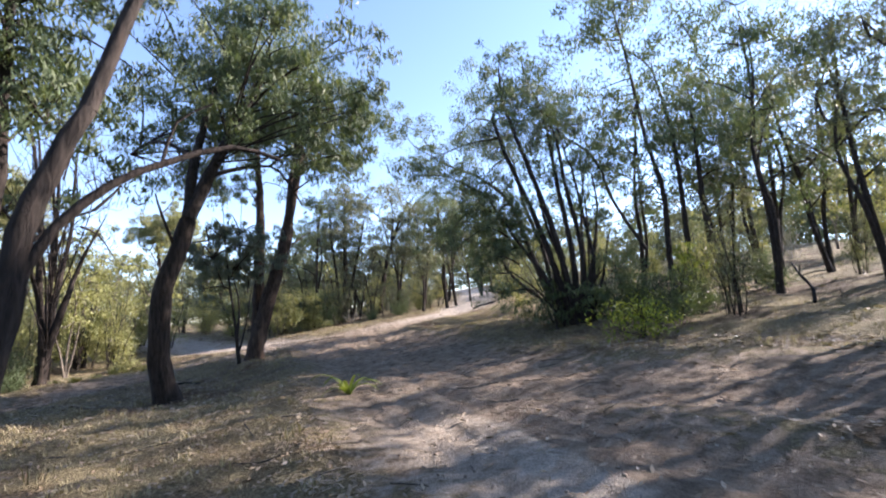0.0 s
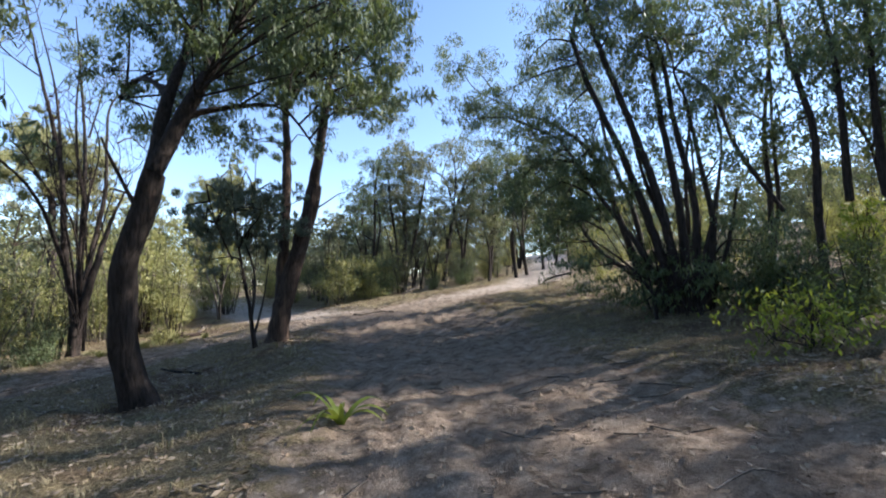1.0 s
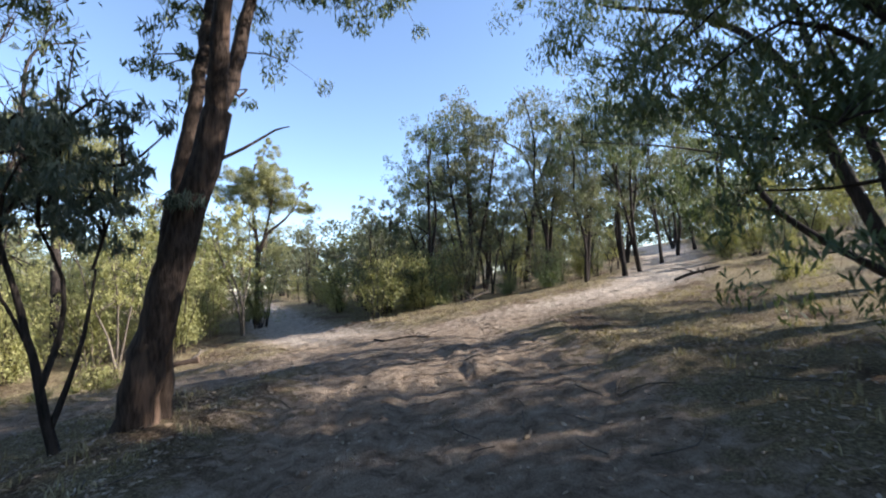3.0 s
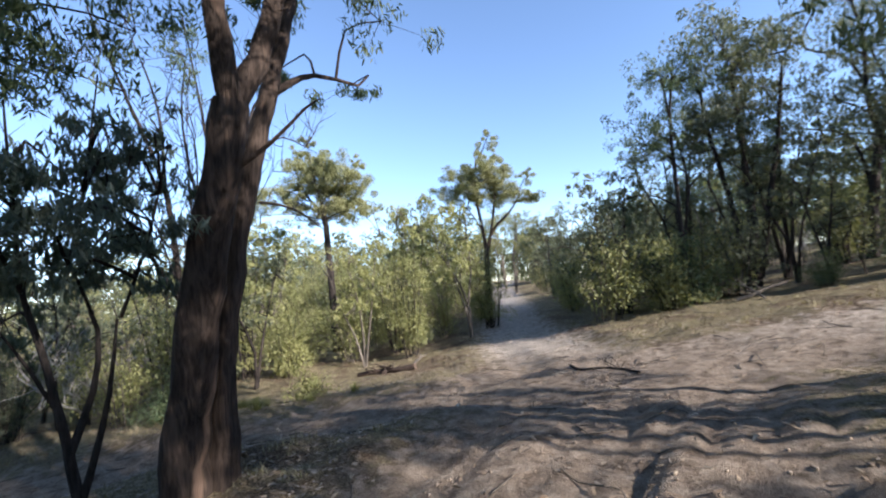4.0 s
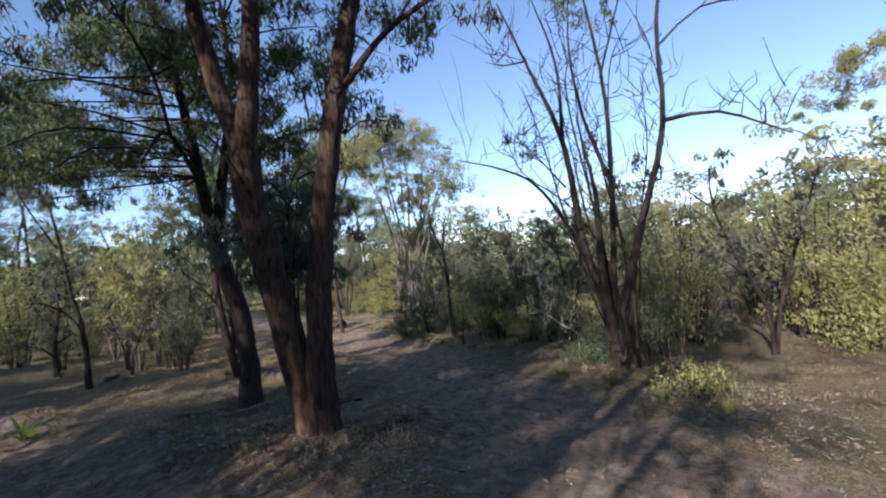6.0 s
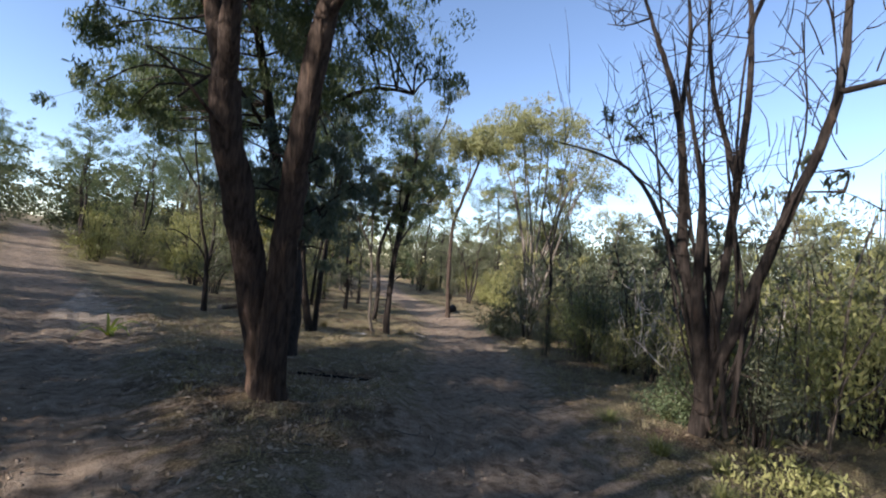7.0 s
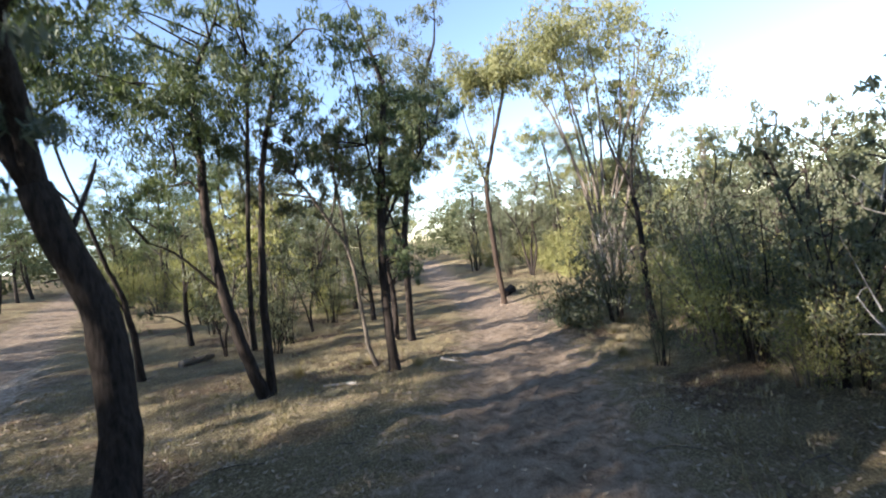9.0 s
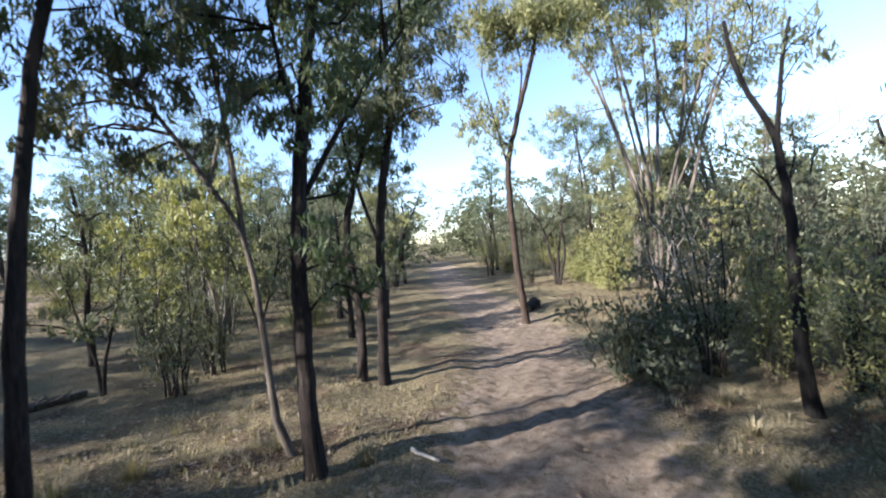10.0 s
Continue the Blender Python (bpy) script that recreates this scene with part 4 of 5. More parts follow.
# wild trees and shrubs, each kind built once and then copied
GUMS = [
    wild_gum("wild_gum_tree", "open-crowned gum of a few dark stems", 41, 8.0, 3, 2.4, BARK, LEAF_GREY),
    wild_gum("wild_gum_tree", "tall dark-stemmed gum with leafy clumps", 42, 9.0, 2, 1.6, BARK, LEAF),
    wild_gum("wild_gum_tree", "grey-stemmed gum with a thin golden crown", 43, 7.5, 4, 2.2, BARK_GREY, LEAF_GOLD),
    wild_gum("wild_gum_tree", "added unseen gum with bare stems and a high shading crown", 45, 9.5, 2, 1.4, BARK, LEAF, bare=0.62),
    wild_gum("wild_gum_tree", "single-stemmed gum with a low grey crown", 44, 6.5, 1, 1.5, BARK, LEAF_GREY, dens=0.7, bare=0.3),
]
BUSHES = [
    wild_bush("wattle_bush", "olive-green bush of the roadside scrub", 51, 2.6, 2.5, BARK, LEAF_BUSH, low=0.2),
    wild_bush("tea_tree_bush", "tall grey-green bush with thin dark stems", 52, 3.6, 2.1, BARK, LEAF_GREY, low=0.4, count=2900),
    wild_bush("scrub_bush", "dark leafy bush of the roadside scrub", 53, 2.2, 2.6, BARK, LEAF, low=0.2),
    wild_bush("tea_tree_bush", "tall ragged olive bush with thin stems", 54, 4.2, 2.5, BARK, LEAF_BUSH, low=0.28),
    wild_bush("low_bush", "low spreading yellowish bush", 55, 1.0, 1.8, BARK, LEAF_BUSH, count=1500, stems=9),
    wild_bush("dead_bush", "bare grey dead bush among the scrub", 56, 2.2, 2.4, WOOD_GREY, LEAF_GREY, count=260, stems=10, bare=14),
    wild_gum("young_gum_tree", "slender young gum with several grey stems", 57, 5.2, 3, 1.6, BARK_GREY, LEAF_BUSH, leaf=(0.16, 0.05), dens=0.9, bare=0.45, thick=0.07),
    wild_gum("young_gum_tree", "slender young gum with a grey-green crown", 58, 4.4, 2, 1.2, BARK, LEAF_GREY, leaf=(0.16, 0.05), dens=0.9, bare=0.4, thick=0.06),
    wild_bush("wattle_bush", "sparse yellow-olive bush with bare stems showing", 59, 3.1, 2.9, BARK_GREY, LEAF_BUSH, low=0.35, count=3400, stems=13),
]
WAY = [(-5.0, -5.8), (-3.4, -2.2), (-2.1, 2.7), (-1.0, 6.5), (-0.8, 8.4), (-2.3, 11.4), (-5.0, 12.0), (-7.3, 9.8), (-9.4, 6.5), (-10.5, 4.7), (-13, 1.5)]
taken = [(a[0], a[1], 1.0) for a in (T0_AT, T2_AT, T3_AT, DT_AT, T11_AT, T10_AT, TM_AT, T8_AT, T9_AT, W_AT, Y_AT, Y2_AT, GR_AT, HT_AT, TR_AT, SAP_AT)]
taken += [(-13.4, 6.6, 1.4), (-12.8, 7.2, 1.0)]
pick = random.Random(77)
used = set()


def put_wild(kinds, x, y, size, group):
    k = pick.choice(kinds)
    m = pose(x, y, gz(x, y) - 0.03, 0, 0, pick.uniform(0, 360))
    s = Matrix.Diagonal((size, size, size * pick.uniform(0.9, 1.12), 1))
    if k.name not in used:
        used.add(k.name)
        k.matrix_world = m @ s
        tagged(k, group=group)
        return
    c = copy_thing(k, m @ s)
    c.matrix_basis = m @ s
    tagged(c, group=group)


def strew(kinds, n, box, sizes, gap, group, clear=1.2, keep=()):
    x0, x1, y0, y1 = box
    made = tries = 0
    while made < n and tries < n * 60:
        tries += 1
        x, y = pick.uniform(x0, x1), pick.uniform(y0, y1)
        if float(track_field(np.array(x), np.array(y))[0]) < clear:
            continue
        if any(math.hypot(x - a, y - b) < gap * 0.5 + r for a, b, r in taken) or any(math.hypot(x - a, y - b) < 3.2 for a, b in WAY):
            continue
        if any(math.hypot(x - a, y - b) < r for a, b, r in keep):
            continue
        taken.append((x, y, gap * 0.5))
        put_wild(kinds, x, y, pick.uniform(*sizes), group)
        made += 1


A, B, C, H, D = GUMS


def plant(kinds, spots, sizes, group, gap=1.2):
    for x, y in spots:
        taken.append((x, y, gap))
        put_wild(kinds, x, y, pick.uniform(*sizes), group)


SCRUB = "roadside scrub"
GUMSET = "gums of the woodland"
O, T, K, P, L, X, Y1, Y2G, S = BUSHES
MIX = [O, T, P, S, X, Y1, Y2G, S, O, T]
DIM = [Y2G, T, S, Y2G, T, X, Y2G]
SUNNY = [O, P, S, Y1, O, P, L, S, Y1]
# Gums to the east; (9.7, -6.4) is an added unseen one for shade.
plant([A, B], [(12.0, 5.2), (15.1, 7.9), (12.4, 3.8), (8.3, 8.1), (11.0, 6.3), (9.7, -6.4), (15.9, 4.8), (15.9, -8.7), (18.2, 1.1)], (0.85, 1.05), GUMSET, 1.6)
plant([A, B, D], [(5.4, 21.5), (7.4, 23.8), (9.8, 27.2), (6.8, 26.9), (11.9, 29.3), (12.9, 34.2), (4.1, 24.5), (14.9, 29.4), (1.1, 20.5), (9.9, 23.1)], (0.75, 1.0), GUMSET, 1.4)
# Darker-leaved kinds stand in for the shadow lying on this bank.
plant([T, K, Y2G], [(-5.4, 18.8), (-4.4, 19.5), (-5.8, 20.5), (-4.9, 22.0), (-3.5, 18.8), (-2.3, 19.2), (-6.2, 22.8), (-7.1, 25.5), (-1.2, 20.4), (-4.5, 24.5)], (0.75, 1.1), SCRUB, 0.7)
plant([O, P, Y1], [(-11.0, 20.0), (-12.6, 21.9), (-15.0, 25.2), (-10.8, 18.2), (-17.8, 28.7), (-12.0, 16.2), (-13.1, 15.0), (-14.8, 13.4), (-16.3, 12.6), (-15.5, 10.0)], (0.7, 1.1), SCRUB, 0.7)
plant([A, C, D], [(-18.5, 35.9), (-24.0, 44.0), (-28.7, 50.3), (-21.6, 47.0), (-16.1, 41.9), (-31.3, 44.1)], (0.7, 1.0), GUMSET, 1.4)
plant([K], [(5.1, 6.7), (4.4, 2.3), (2.4, 4.8), (4.9, 4.0)], (0.5, 0.75), SCRUB, 0.8)
plant([T, S, Y2G, K], [(-11.8, 8.6), (-12.1, 9.5), (-13.6, 8.3), (-14.6, 7.3), (-15.1, 5.6), (-17.2, 6.0)], (0.6, 0.95), SCRUB, 0.7)
plant([Y2G, S, T], [(-16.2, 5.3), (-16.8, 5.1), (-17.3, -0.0), (-19.3, 0.9), (-18.6, 1.8), (-15.5, 4.0), (-18.2, 0.4)], (0.7, 1.0), SCRUB, 0.6)
plant([T, Y2G, S], [(-9.2, -4.3), (-8.8, -7.7), (-11.9, -9.7), (-9.7, -6.2), (-8.0, -5.0), (-10.8, -7.9)], (0.7, 1.0), SCRUB, 0.7)
plant([A, D, Y1], [(-9.8, -7.5), (-13.8, -13.2), (-9.6, -10.0), (-8.7, -6.3), (-17.0, -17.2), (-15.2, -11.3), (-12.3, -14.0)], (0.7, 1.0), GUMSET, 0.8)
plant([T, S, Y2G, O], [(-5.7, 17.9), (-6.1, 19.3), (-5.9, 19.8), (-6.6, 20.8), (-7.2, 22.4), (-4.0, 18.2), (-0.5, 19.6), (-2.9, 19.7)], (0.85, 1.15), SCRUB, 0.6)
plant([A, D], [(-4.0, 21.4), (-1.4, 22.2), (-5.1, 24.4), (-6.8, 27.6)], (0.6, 0.8), GUMSET, 1.0)
for i in range(12):
    u, v = (-10.1 - 0.95 * i, 20.0 + 1.65 * i) if i < 7 else (-16.6 - 1.1 * (i - 6), 31.0 + 2.0 * (i - 6))
    plant([O, P, Y1, S], [(u - 2.3 - 0.4 * (i % 3), v - 1.2)], (0.6, 1.0), SCRUB, 0.6)
    plant([T, S, Y2G, O], [(u + 2.2 + 0.4 * (i % 2), v + 1.3)], (0.7, 1.1), SCRUB, 0.6)
# Gums added for the shade they cast, most of them out of view.
plant([A, B], [(9.7, -1.9), (9.4, 0.9), (3.0, -3.0), (6.6, 9.6)], (0.75, 0.9), GUMSET, 1.4)
# Unseen high-crowned gums, added to throw shade on the first stretch.
plant([H], [(10.9, -5.2), (12.7, -3.3)], (0.78, 0.88), GUMSET, 1.4)
plant([T, K, S], [(8.6, 3.4), (9.9, 4.6), (10.8, 2.2), (9.0, 6.0), (11.8, 0.9), (7.9, 4.2), (12.6, 6.3)], (0.5, 0.75), SCRUB, 0.7)
plant([T, Y2G, A, O, D], [(-28.1, -15.2), (-29.5, -16.3), (-29.0, -14.2), (-30.5, -17.5), (-31.7, -16.1), (-27.2, -12.9), (-26.2, -14.8)], (0.9, 1.2), SCRUB, 0.8)
plant([B], [(-3.8, 19.3), (4.0, 19.4), (7.5, 2.4)], (0.78, 0.84), GUMSET, 0.8)
# (7.0, -9.5) is an added unseen gum, set clear of the sunlit ground.
plant([A], [(7.0, -9.5), (2.3, 18.9)], (0.72, 0.78), GUMSET, 0.8)
plant([K, T], [(3.5, 2.0), (4.2, 1.2)], (0.55, 0.75), SCRUB, 0.6)
plant([S, T, Y2G], [(-15.6, 4.3), (-14.9, 5.3), (-14.6, 6.5), (-16.0, 5.2), (-16.3, 3.5), (-15.7, 6.6), (-16.8, 4.6), (-17.2, 2.7), (-14.9, 7.8), (-18.1, 1.6), (-17.9, 3.9), (-15.9, 8.0)], (0.5, 0.75), SCRUB, 0.6)
plant([D], [(-13.2, -8.4), (-12.3, -14.5), (-7.0, -8.4)], (0.7, 0.8), GUMSET, 1.0)
LANE = ((4, -3, 3.4), (7, -4, 3.6), (10, -2.6, 3.6), (13, -2.4, 3.6), (16, -2.4, 3.0), (3, 14.2, 2.4), (6.5, 14.5, 2.4), (10, 14.8, 2.4))
NEARWAY = ((-13.4, 2.2, 2.6), (-16.0, -1.6, 2.0), (-15.1, 1.4, 1.8), (-13.8, 4.2, 1.8))
OPEN = ((-7.4, -4.2, 2.4), (-14.6, -7.0, 3.8), (-12, 14.2, 2.6), (-17.6, -11.4, 3.6), (-19.6, -17, 3.4))
strew(SUNNY, 60, (-29.1, -11.8, 12.1, 29.6), (0.55, 1.3), 1.3, SCRUB, 0.9)
strew(DIM, 28, (-28.4, -13.4, 4.3, 12.2), (0.65, 1.25), 1.4, SCRUB, 1.5)
strew(MIX, 24, (-7.3, 3.6, 18.7, 31.0), (0.6, 1.0), 1.5, SCRUB, 0.6)
strew(DIM, 22, (-29.4, -16.5, -3.7, 4.6), (0.65, 1.2), 1.4, SCRUB, 2.2, NEARWAY)
strew(MIX, 14, (-1, 16, 20, 42), (0.6, 1.0), 2.2, SCRUB, 1.4)
strew([O, T, K, L], 9, (4, 16, -6, 16), (0.4, 0.7), 2.0, SCRUB, 1.5, LANE)
strew(MIX, 22, (-11.5, 4.0, -39.2, -22.2), (0.9, 1.3), 2.0, SCRUB, 1.4)
strew([A, D, B], 18, (-11.6, 5.9, -41.1, -24.2), (0.9, 1.3), 2.4, GUMSET, 1.4)
strew(MIX, 18, (-18.2, -6.8, -27.6, -7.9), (0.7, 1.2), 2.2, SCRUB, 1.5, OPEN)
strew(MIX, 34, (-44.5, -23.9, -35.2, 1.9), (0.8, 1.4), 2.2, SCRUB, 1.5)
strew(MIX, 28, (1, 18, 19, 38), (0.5, 0.85), 1.2, SCRUB, 0.8)
strew(MIX, 26, (13, 26, 1, 20), (0.7, 1.2), 1.6, SCRUB, 1.4)
strew([A, B, D], 12, (-2, 16, 19, 40), (0.6, 0.95), 2.6, GUMSET, 1.2)
strew([A, B], 6, (9, 24, -14, 15), (0.8, 1.15), 3.0, GUMSET, 1.5, LANE)
strew(SUNNY, 30, (-46, 6, 32, 56), (0.9, 1.4), 2.4, SCRUB, 1.2)
strew([A, B, D], 6, (-1, 9, -28, -10.5), (0.8, 1.1), 3.5, GUMSET, 1.5)
strew([A, D, B, D, C], 18, (-21.1, -6.8, -29.7, -10.1), (0.75, 1.15), 2.2, GUMSET, 1.6, OPEN)
strew([A, D, C, D, B], 26, (-42.5, -26.4, -35.3, 1.8), (0.8, 1.25), 2.2, GUMSET, 1.6)
strew([C, D, A], 16, (-31.3, -15.5, 4.8, 31.5), (0.5, 0.8), 2.2, GUMSET, 1.5)
strew([A, B, C, D], 20, (-60, 20, 34, 66), (0.7, 1.1), 4.0, GUMSET, 2.0)
# Added gum out of view; its crown darkens the ground near the start.
plant([A], [(6.2, -2.2)], (0.7, 0.72), GUMSET)
plant([T], [(-14.5, 3.4)], (0.4, 0.45), SCRUB)
plant([K, T, Y2G, O], [(-0.6, 19.0), (1.0, 18.9), (2.6, 19.6), (3.3, 20.8), (0.2, 20.2), (4.3, 22.0), (5.3, 24.0), (7.9, 19.4), (9.4, 21.6), (8.6, 17.6), (10.6, 23.6), (1.8, 21.2), (10.2, 19.2)], (0.5, 0.75), SCRUB)

# far woods
def far_woods():
    rng = np.random.default_rng(9)
    crown = Pile()
    for _ in range(1250):
        d, t = 46 + 60 * rng.uniform(0, 1) ** 1.4, radians(rng.uniform(10, 300))
        x, y = -8 + d * math.cos(t), 4 + d * math.sin(t)
        if d < 62 and float(track_field(np.array(x), np.array(y))[0]) < 1.2:
            continue
        h = rng.uniform(3.5, 10)
        z = gz(x, y)
        for k in range(6):
            up = h * (rng.uniform(0.65, 1) if k < 3 else rng.uniform(0.1, 0.6))
            wide = 0.16 * h
            c = np.array([x, y, z + up]) + [rng.normal(0, wide), rng.normal(0, wide), 0]
            r = rng.uniform(0.5, 1.1)
            leaves(crown, c + puff(rng, 62, [r, r, 0.6 * r]), 0.4, 0.2, rng, 0.2)
    me = crown.mesh("far_woods")
    me.materials.append(LEAF_FAR)
    return tagged(new("far_woods", me), "grey-green belt of distant woodland", "woods", kind="stuff")


far_woods()


# loose cover of the ground
def near_way(rng, n, reach):
    k = rng.integers(0, len(WAY) - 1, n)
    t = rng.uniform(0, 1, n)
    w = np.array(WAY)
    p = w[k] * (1 - t[:, None]) + w[k + 1] * t[:, None]
    return p + rng.normal(0, reach, (n, 2))


def fallen_leaves():
    rng = np.random.default_rng(31)
    near = np.stack([rng.uniform(-5, 2.5, 14000), rng.uniform(-6, 1.5, 14000)], 1)
    p = np.concatenate([near_way(rng, 60000, 5.5), near])
    best, _ = track_field(p[:, 0], p[:, 1])
    p = p[(best > 0.1) | (rng.uniform(0, 1, len(p)) < 0.18)]
    n = len(p)
    c = np.stack([p[:, 0], p[:, 1], relief(p[:, 0], p[:, 1]) + rng.uniform(0.006, 0.03, n)], 1)
    t = rng.uniform(0, 2 * math.pi, n)
    d = np.stack([np.cos(t), np.sin(t), rng.normal(0, 0.15, n)], 1)
    s = np.stack([-np.sin(t), np.cos(t), rng.normal(0, 0.35, n)], 1)
    size = rng.uniform(0.5, 1.2, (n, 1))
    d, s = d * 0.042 * size, s * 0.012 * size
    v = np.stack([c - d, c + s, c + d, c - s], 1).reshape(-1, 3)
    me = quad_mesh("leaf_litter", v, np.arange(4 * n).reshape(-1, 4))
    me.materials.append(LITTER)
    return tagged(new("leaf_litter", me), "scattered dry gum leaves on the soil", "leaf litter", kind="stuff")


def grass_tufts():
    rng = np.random.default_rng(32)
    p = np.concatenate([near_way(rng, 4200, 6.0), np.stack([rng.uniform(-30, -8, 6500), rng.uniform(-16, 6, 6500)], 1), np.stack([rng.uniform(-30, 8, 2400), rng.uniform(-4, 22, 2400)], 1)])
    best, _ = track_field(p[:, 0], p[:, 1])
    p = p[(best > 0.25) & (np.sin(p[:, 0] * 0.9 + 1.1 * np.sin(p[:, 1] * 0.5)) + np.cos(p[:, 1] * 0.8) > -0.7)]
    blades = 11
    c = np.repeat(p, blades, 0) + rng.normal(0, 0.045, (len(p) * blades, 2))
    n = len(c)
    z = relief(c[:, 0], c[:, 1])
    h = np.repeat(rng.uniform(0.03, 0.1, len(p)) + 0.1 * rng.uniform(0, 1, len(p)) ** 6, blades) * rng.uniform(0.5, 1.1, n)
    t = rng.uniform(0, 2 * math.pi, n)
    lean = rng.uniform(0.1, 0.9, n) * h
    foot = np.stack([c[:, 0], c[:, 1], z - 0.02], 1)
    w = np.stack([-np.sin(t), np.cos(t), 0 * t], 1) * 0.006
    mid = foot + np.stack([np.cos(t) * lean * 0.35, np.sin(t) * lean * 0.35, h * 0.65], 1)
    tip = foot + np.stack([np.cos(t) * lean, np.sin(t) * lean, h], 1)
    v = np.stack([foot - w, foot + w, mid + w * 0.8, mid - w * 0.8, tip + w * 0.2, tip - w * 0.2], 1).reshape(-1, 3)
    b = np.arange(n)[:, None] * 6
    f = np.concatenate([b + [0, 1, 2, 3], b + [3, 2, 4, 5]])
    me = quad_mesh("dry_grass", v, f)
    me.materials.append(STRAW)
    return tagged(new("dry_grass", me), "thin tufts of straw-coloured dry grass", "grass", kind="stuff")


def fallen_twigs():
    rng = np.random.default_rng(33)
    pile = Pile()
    for x, y in near_way(rng, 420, 4.5):
        t, n = rng.uniform(0, 2 * math.pi), rng.uniform(0.1, 0.6)
        a = np.array([x, y])
        b = a + [math.cos(t) * n, math.sin(t) * n]
        m = (a + b) / 2 + rng.normal(0, 0.14 * n, 2)
        tube(pile, [(*q, rz(*q) + 0.012) for q in (a, m, b)], 0.008, 0.004, rng, 5, 0.15)
    me = pile.mesh("fallen_twigs")
    me.materials.append(BARK_GREY)
    return tagged(new("fallen_twigs", me), "thin grey fallen twigs strewn on the soil", "twigs", kind="stuff")


def soil_clods():
    """Crumbs and clods of dry soil, thickest beside the wheel ruts."""
    rng = np.random.default_rng(34)
    p = near_way(rng, 15000, 4.2)
    best, _ = track_field(p[:, 0], p[:, 1])
    p = p[rng.uniform(0, 1, len(p)) < np.exp(-np.maximum(best, 0) / 1.6)]
    n = len(p)
    size = 0.004 + 0.013 * rng.uniform(0, 1, n) ** 3
    c = np.stack([p[:, 0], p[:, 1], relief(p[:, 0], p[:, 1]) + 0.25 * size], 1)
    box = np.array([(a, b, h) for h in (-0.6, 0.6) for a, b in ((-1, -1), (1, -1), (1, 1), (-1, 1))]) * 0.8
    t = rng.uniform(0, 2 * math.pi, n)
    turn = np.stack([np.stack([np.cos(t), -np.sin(t)], 1), np.stack([np.sin(t), np.cos(t)], 1)], 1)
    shape = box[None] * rng.uniform(0.55, 1.25, (n, 8, 3)) * size[:, None, None]
    shape[:, :, :2] = np.einsum("nij,nkj->nki", turn, shape[:, :, :2])
    v = (c[:, None, :] + shape).reshape(-1, 3)
    sides = np.array([(0, 1, 5, 4), (1, 2, 6, 5), (2, 3, 7, 6), (3, 0, 4, 7), (4, 5, 6, 7)])
    me = quad_mesh("soil_clods", v, (np.arange(n)[:, None, None] * 8 + sides[None]).reshape(-1, 4))
    smooth_faces(me)
    me.materials.append(CLOD)
    return tagged(new("soil_clods", me), "small crumbs and clods of dry soil", "soil", kind="stuff")


soil_clods()
fallen_leaves()
grass_tufts()
fallen_twigs()


# logs, stumps, dead branches and small plants
def log_between(name, label, a, b, radius, seed, material, lift=0.0, forks=0):
    rng = np.random.default_rng(seed)
    pile = Pile()
    a, b = np.array(a, float), np.array(b, float)
    p = [(*(a + (b - a) * k + rng.normal(0, 0.04, 2)), 0) for k in (0, 0.3, 0.6, 1)]
    p = [(x, y, rz(x, y) + radius * 0.7 + lift * i / 3) for i, (x, y, _) in enumerate(p)]
    line = tube(pile, p, radius, radius * 0.6, rng, 10, 0.12)
    for end in (0, 1):
        ring = pile.v[0][:10] if end == 0 else pile.v[0][-10:]
        mid = ring.mean(0)
        v = np.vstack([ring, mid[None]])
        pile.add(v, [[i, (i + 1) % 10, (i + 2) % 10, 10] for i in range(0, 10, 2)])
    for _ in range(forks):
        s = line[int(rng.uniform(0.3, 0.95) * (len(line) - 1))]
        e = s + [rng.normal(0, 0.26), rng.normal(0, 0.26), rng.uniform(0.02, 0.18)]
        tube(pile, [s, (s + e) / 2 + rng.normal(0, 0.06, 3), e], radius * 0.35, radius * 0.1, rng, 6, 0.15)
    me = pile.mesh(name)
    smooth_faces(me)
    me.materials.append(material)
    return tagged(new(name, me), label, "log", "fallen wood")


log_between("fallen_log", "dark broken log lying beside the track junction", (-9.9, 14.1), (-11.6, 13.4), 0.09, 61, BARK_RED, 0, 14)
log_between("fallen_log", "second dark log in a heap near the junction", (-10.5, 13.5), (-11.1, 14.0), 0.07, 62, BARK_RED, 0.12, 10)
log_between("fallen_branch", "dark fallen branch across the sandy track", (-4.5, 11.9), (-3.2, 11.2), 0.022, 63, BARK, 0, 7)
log_between("fallen_log", "dark log on the crest of the hill track", (3.9, 15.2), (5.1, 14.9), 0.045, 64, BARK, 0.12, 10)
log_between("fallen_branch", "grey dead branch below the scrub", (-2.4, 17.7), (-1.4, 18.2), 0.035, 65, BARK_GREY, 0.3, 9)
log_between("fallen_branch", "grey dead branch leaning in the scrub", (-1.9, 17.7), (-2.4, 18.3), 0.03, 66, BARK_GREY, 0.45, 8)
log_between("stump", "short grey broken branch stub beside the track", (-10.4, 14.5), (-10.3, 14.7), 0.06, 67, BARK_GREY, 0.25, 2)
log_between("fallen_log", "dark log at the foot of a slim gum", (-20.1, -8.6), (-19.2, -7.9), 0.22, 68, WOOD_DARK, 0, 2)
log_between("fallen_stick", "pale stick lying in dry grass", (-10.1, 0.7), (-9.6, 0.3), 0.03, 69, WOOD_GREY, 0)
log_between("fallen_stick", "pale stick beside a dark gum", (-12.0, 0.2), (-12.2, 0.5), 0.03, 70, WOOD_GREY, 0)
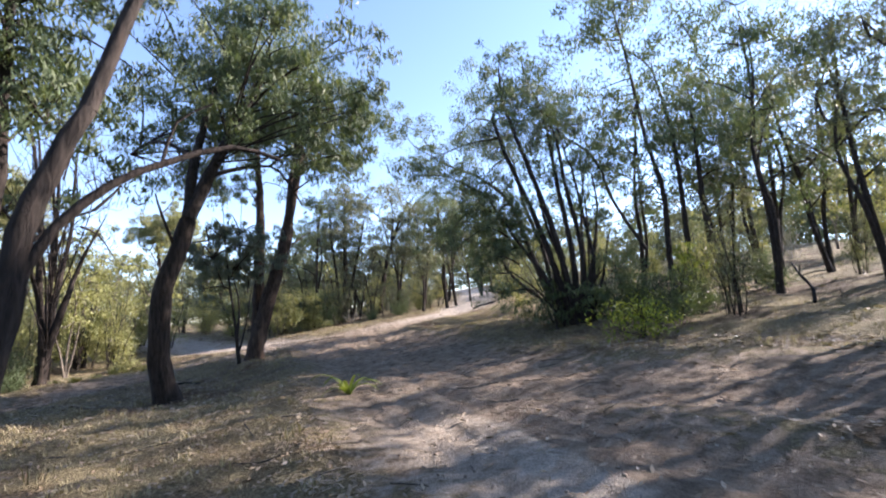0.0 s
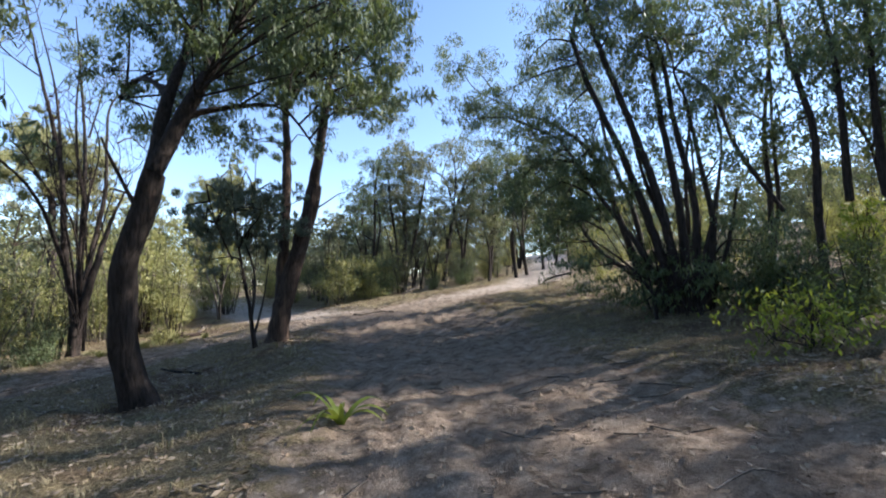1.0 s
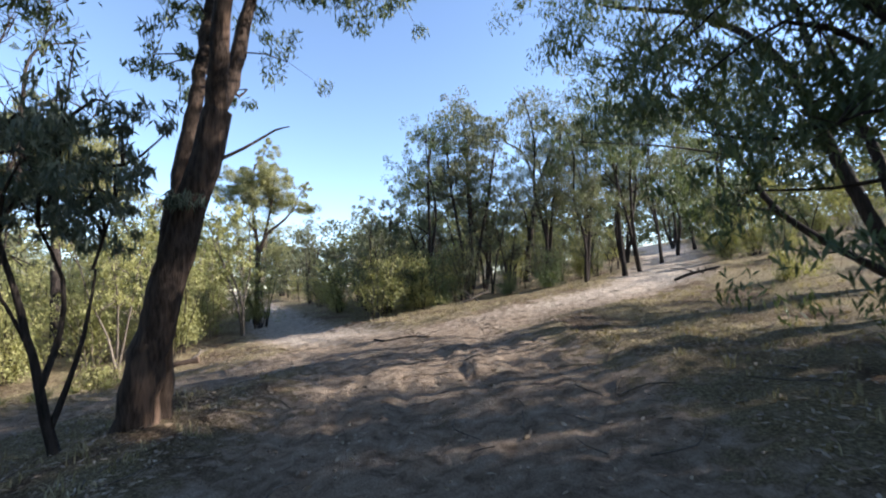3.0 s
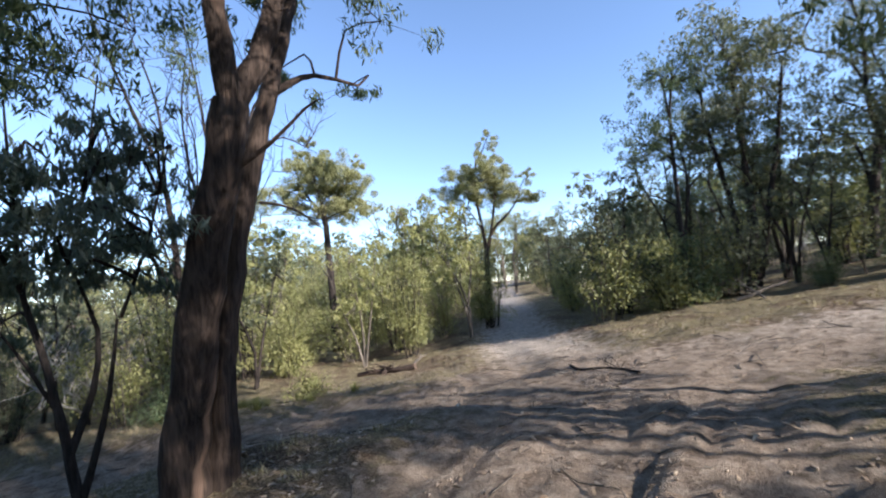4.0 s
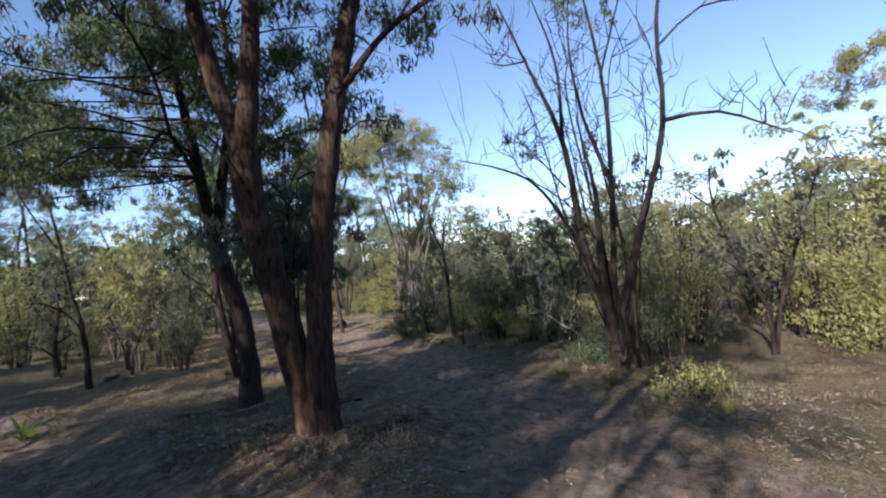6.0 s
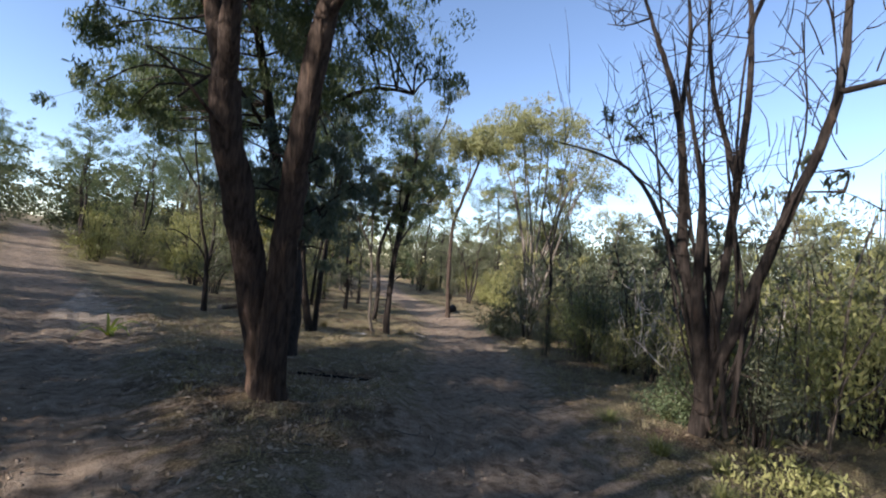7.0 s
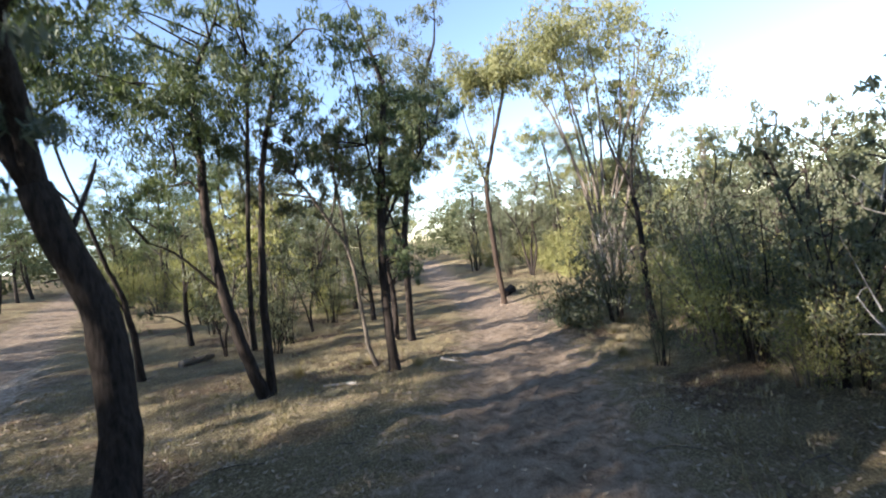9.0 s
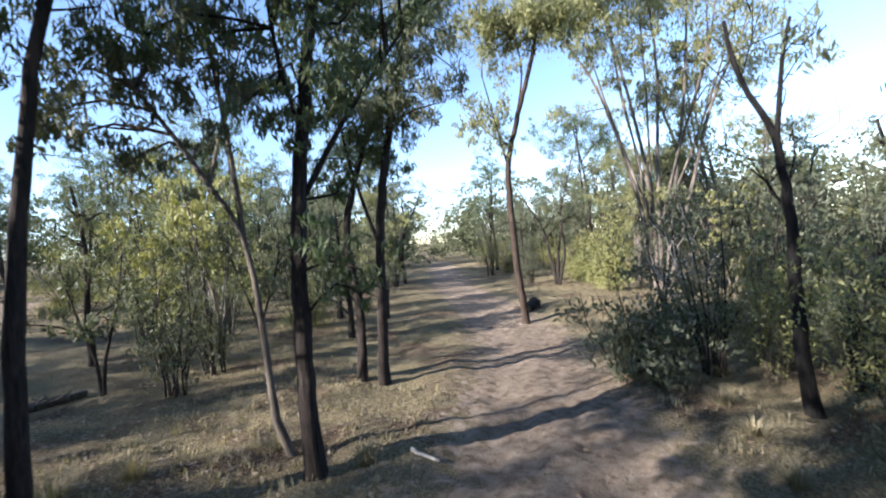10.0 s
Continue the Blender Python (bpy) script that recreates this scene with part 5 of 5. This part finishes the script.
log_between("fallen_log", "grey-brown log in grass beside the far track", (-7.0, -4.5), (-7.7, -5.2), 0.1, 71, BARK_GREY, 0, 6)
log_between("fallen_branch", "thin leaning dead branch on the sunny rise", (6.0, 0.7), (6.9, 1.6), 0.04, 72, WOOD_DARK, 0.8, 4)
log_between("fallen_stick", "dark stick in the shaded ground", (-6.8, 4.8), (-7.8, 5.6), 0.025, 73, WOOD_DARK, 0, 2)
snag = drawn_tree("dead_branches", "bleached dead branches fallen against the scrub", SNAG_AT, SNAG_STEMS, SNAG_CLUMPS, 74, WOOD_GREY, LEAF_GREY, dens=0.2, deep=0.2, flare=0.0, crowned=False, twiggy=3)
snag["category"] = "dead branches"


def strappy_plant():
    rng = np.random.default_rng(75)
    x, y = -4.2, 1.25
    root = new("strap_leaved_plant")
    root.matrix_world = pose(x, y, rz(x, y))
    for i in range(11):
        t = 2 * math.pi * i / 11 + rng.normal(0, 0.3)
        n, w = rng.uniform(0.45, 0.85), 0.03
        k = np.linspace(0, 1, 9)
        out = n * k * rng.uniform(0.7, 1.0)
        up = n * (1.15 * k - rng.uniform(0.7, 1.2) * k * k)
        c = np.stack([np.cos(t) * out, np.sin(t) * out, up - 0.02], 1)
        s = np.array([-math.sin(t), math.cos(t), 0.25]) * w
        wide = (1 - 0.85 * k ** 2)[:, None] * s
        keel = np.array([0, 0, -0.006])
        v = np.concatenate([c - wide, c + keel, c + wide])
        f = [[j, j + 1, 9 + j + 1, 9 + j] for j in range(8)] + [[9 + j, 9 + j + 1, 18 + j + 1, 18 + j] for j in range(8)]
        part("leaf", quad_mesh("leaf", v, f), LEAF_LIME, root)
    return tagged(root, "pale green strap-leaved plant in leaf litter", "plant")


strappy_plant()


def tussock(label, seed, height, material):
    rng = np.random.default_rng(seed)
    n = 130
    t, k = rng.uniform(0, 2 * math.pi, n), rng.uniform(0, 1, n) ** 0.6
    out = np.stack([np.cos(t), np.sin(t), 0 * t], 1)
    foot = out * (0.12 * k)[:, None] - [0, 0, 0.03]
    h = height * rng.uniform(0.5, 1.1, n)
    w = np.stack([-np.sin(t), np.cos(t), 0 * t], 1) * 0.005
    mid = foot + out * (0.35 * h * k)[:, None] + np.stack([0 * t, 0 * t, 0.7 * h], 1)
    tip = foot + out * (0.95 * h * k)[:, None] + np.stack([0 * t, 0 * t, h * (1 - 0.35 * k)], 1)
    v = np.stack([foot - w, foot + w, mid + w, mid - w, tip + 0.2 * w, tip - 0.2 * w], 1).reshape(-1, 3)
    b = np.arange(n)[:, None] * 6
    me = quad_mesh("grass_tussock", v, np.concatenate([b + [0, 1, 2, 3], b + [3, 2, 4, 5]]))
    me.materials.append(material)
    return tagged(new("grass_tussock", me), label, "grass tussock", "tussocks beside the tracks")


for spots, label, material, size in (
    ([(-16.8, -0.8), (-16.1, 0.9), (-17.3, 0.1), (-15.4, 1.7), (-14.6, 2.5), (-9.3, -0.7), (-10.7, -0.8), (-8.7, -0.6), (-11.5, 0.1), (-17.6, -1.8)], "dry straw-coloured grass tussock beside a gum", STRAW, 0.42),
    ([(-10.4, 9.8), (-11.3, 9.8), (-9.8, 9.3), (-11.7, 10.3), (-9.3, 10.2), (-10.6, 10.8), (-10.3, 8.3), (-11.9, 8.4), (-8.9, 11.0), (-12.5, 9.6)], "yellow-green grass tussock near the dead tree", LEAF_BUSH, 0.4),
):
    first = tussock(label, 91, size, material)
    for i, (x, y) in enumerate(spots):
        m = pose(x, y, rz(x, y), 0, 0, 73 * i) @ Matrix.Diagonal((0.8 + 0.13 * (i % 4), 0.8 + 0.13 * (i % 4), 0.7 + 0.15 * (i % 3), 1))
        if i:
            copy_thing(first, m)
        else:
            first.matrix_world = m
lime = wild_bush("lime_shrub", "bright lime-green young shrub on the rise", 81, 1.9, 1.0, BARK, LEAF_LIME, leaf=(0.13, 0.035), count=900)
lime.matrix_world = pose(4.9, 2.9, gz(4.9, 2.9))
low = wild_bush("low_shrub", "low yellow-green shrub at the foot of the clump", 82, 0.7, 2.0, BARK, LEAF_LIME, leaf=(0.1, 0.026), count=1000)
low.matrix_world = pose(1.5, 1.2, gz(1.5, 1.2) - 0.02)
shade = wild_bush("leafy_shrub", "dark-green shrub beside the clump of stems", 83, 1.6, 2.0, BARK, LEAF, leaf=(0.1, 0.03), count=3000, low=0.2)
shade.matrix_world = pose(3.4, 3.3, gz(3.4, 3.3) - 0.02)
shoot = wild_bush("leafy_shrub", "grey-green shrub beside the far track", 84, 1.9, 2.0, BARK, LEAF_GREY, leaf=(0.13, 0.045), count=2500)
shoot.matrix_world = pose(-16.3, -0.6, gz(-16.3, -0.6) - 0.02)
scrub = wild_bush("leafy_shrub", "low yellow-green shrub below the dead tree", 85, 0.5, 1.3, BARK, LEAF_BUSH, leaf=(0.07, 0.02), count=1500)
scrub.matrix_world = pose(-9.9, 10.6, gz(-9.9, 10.6) - 0.02)
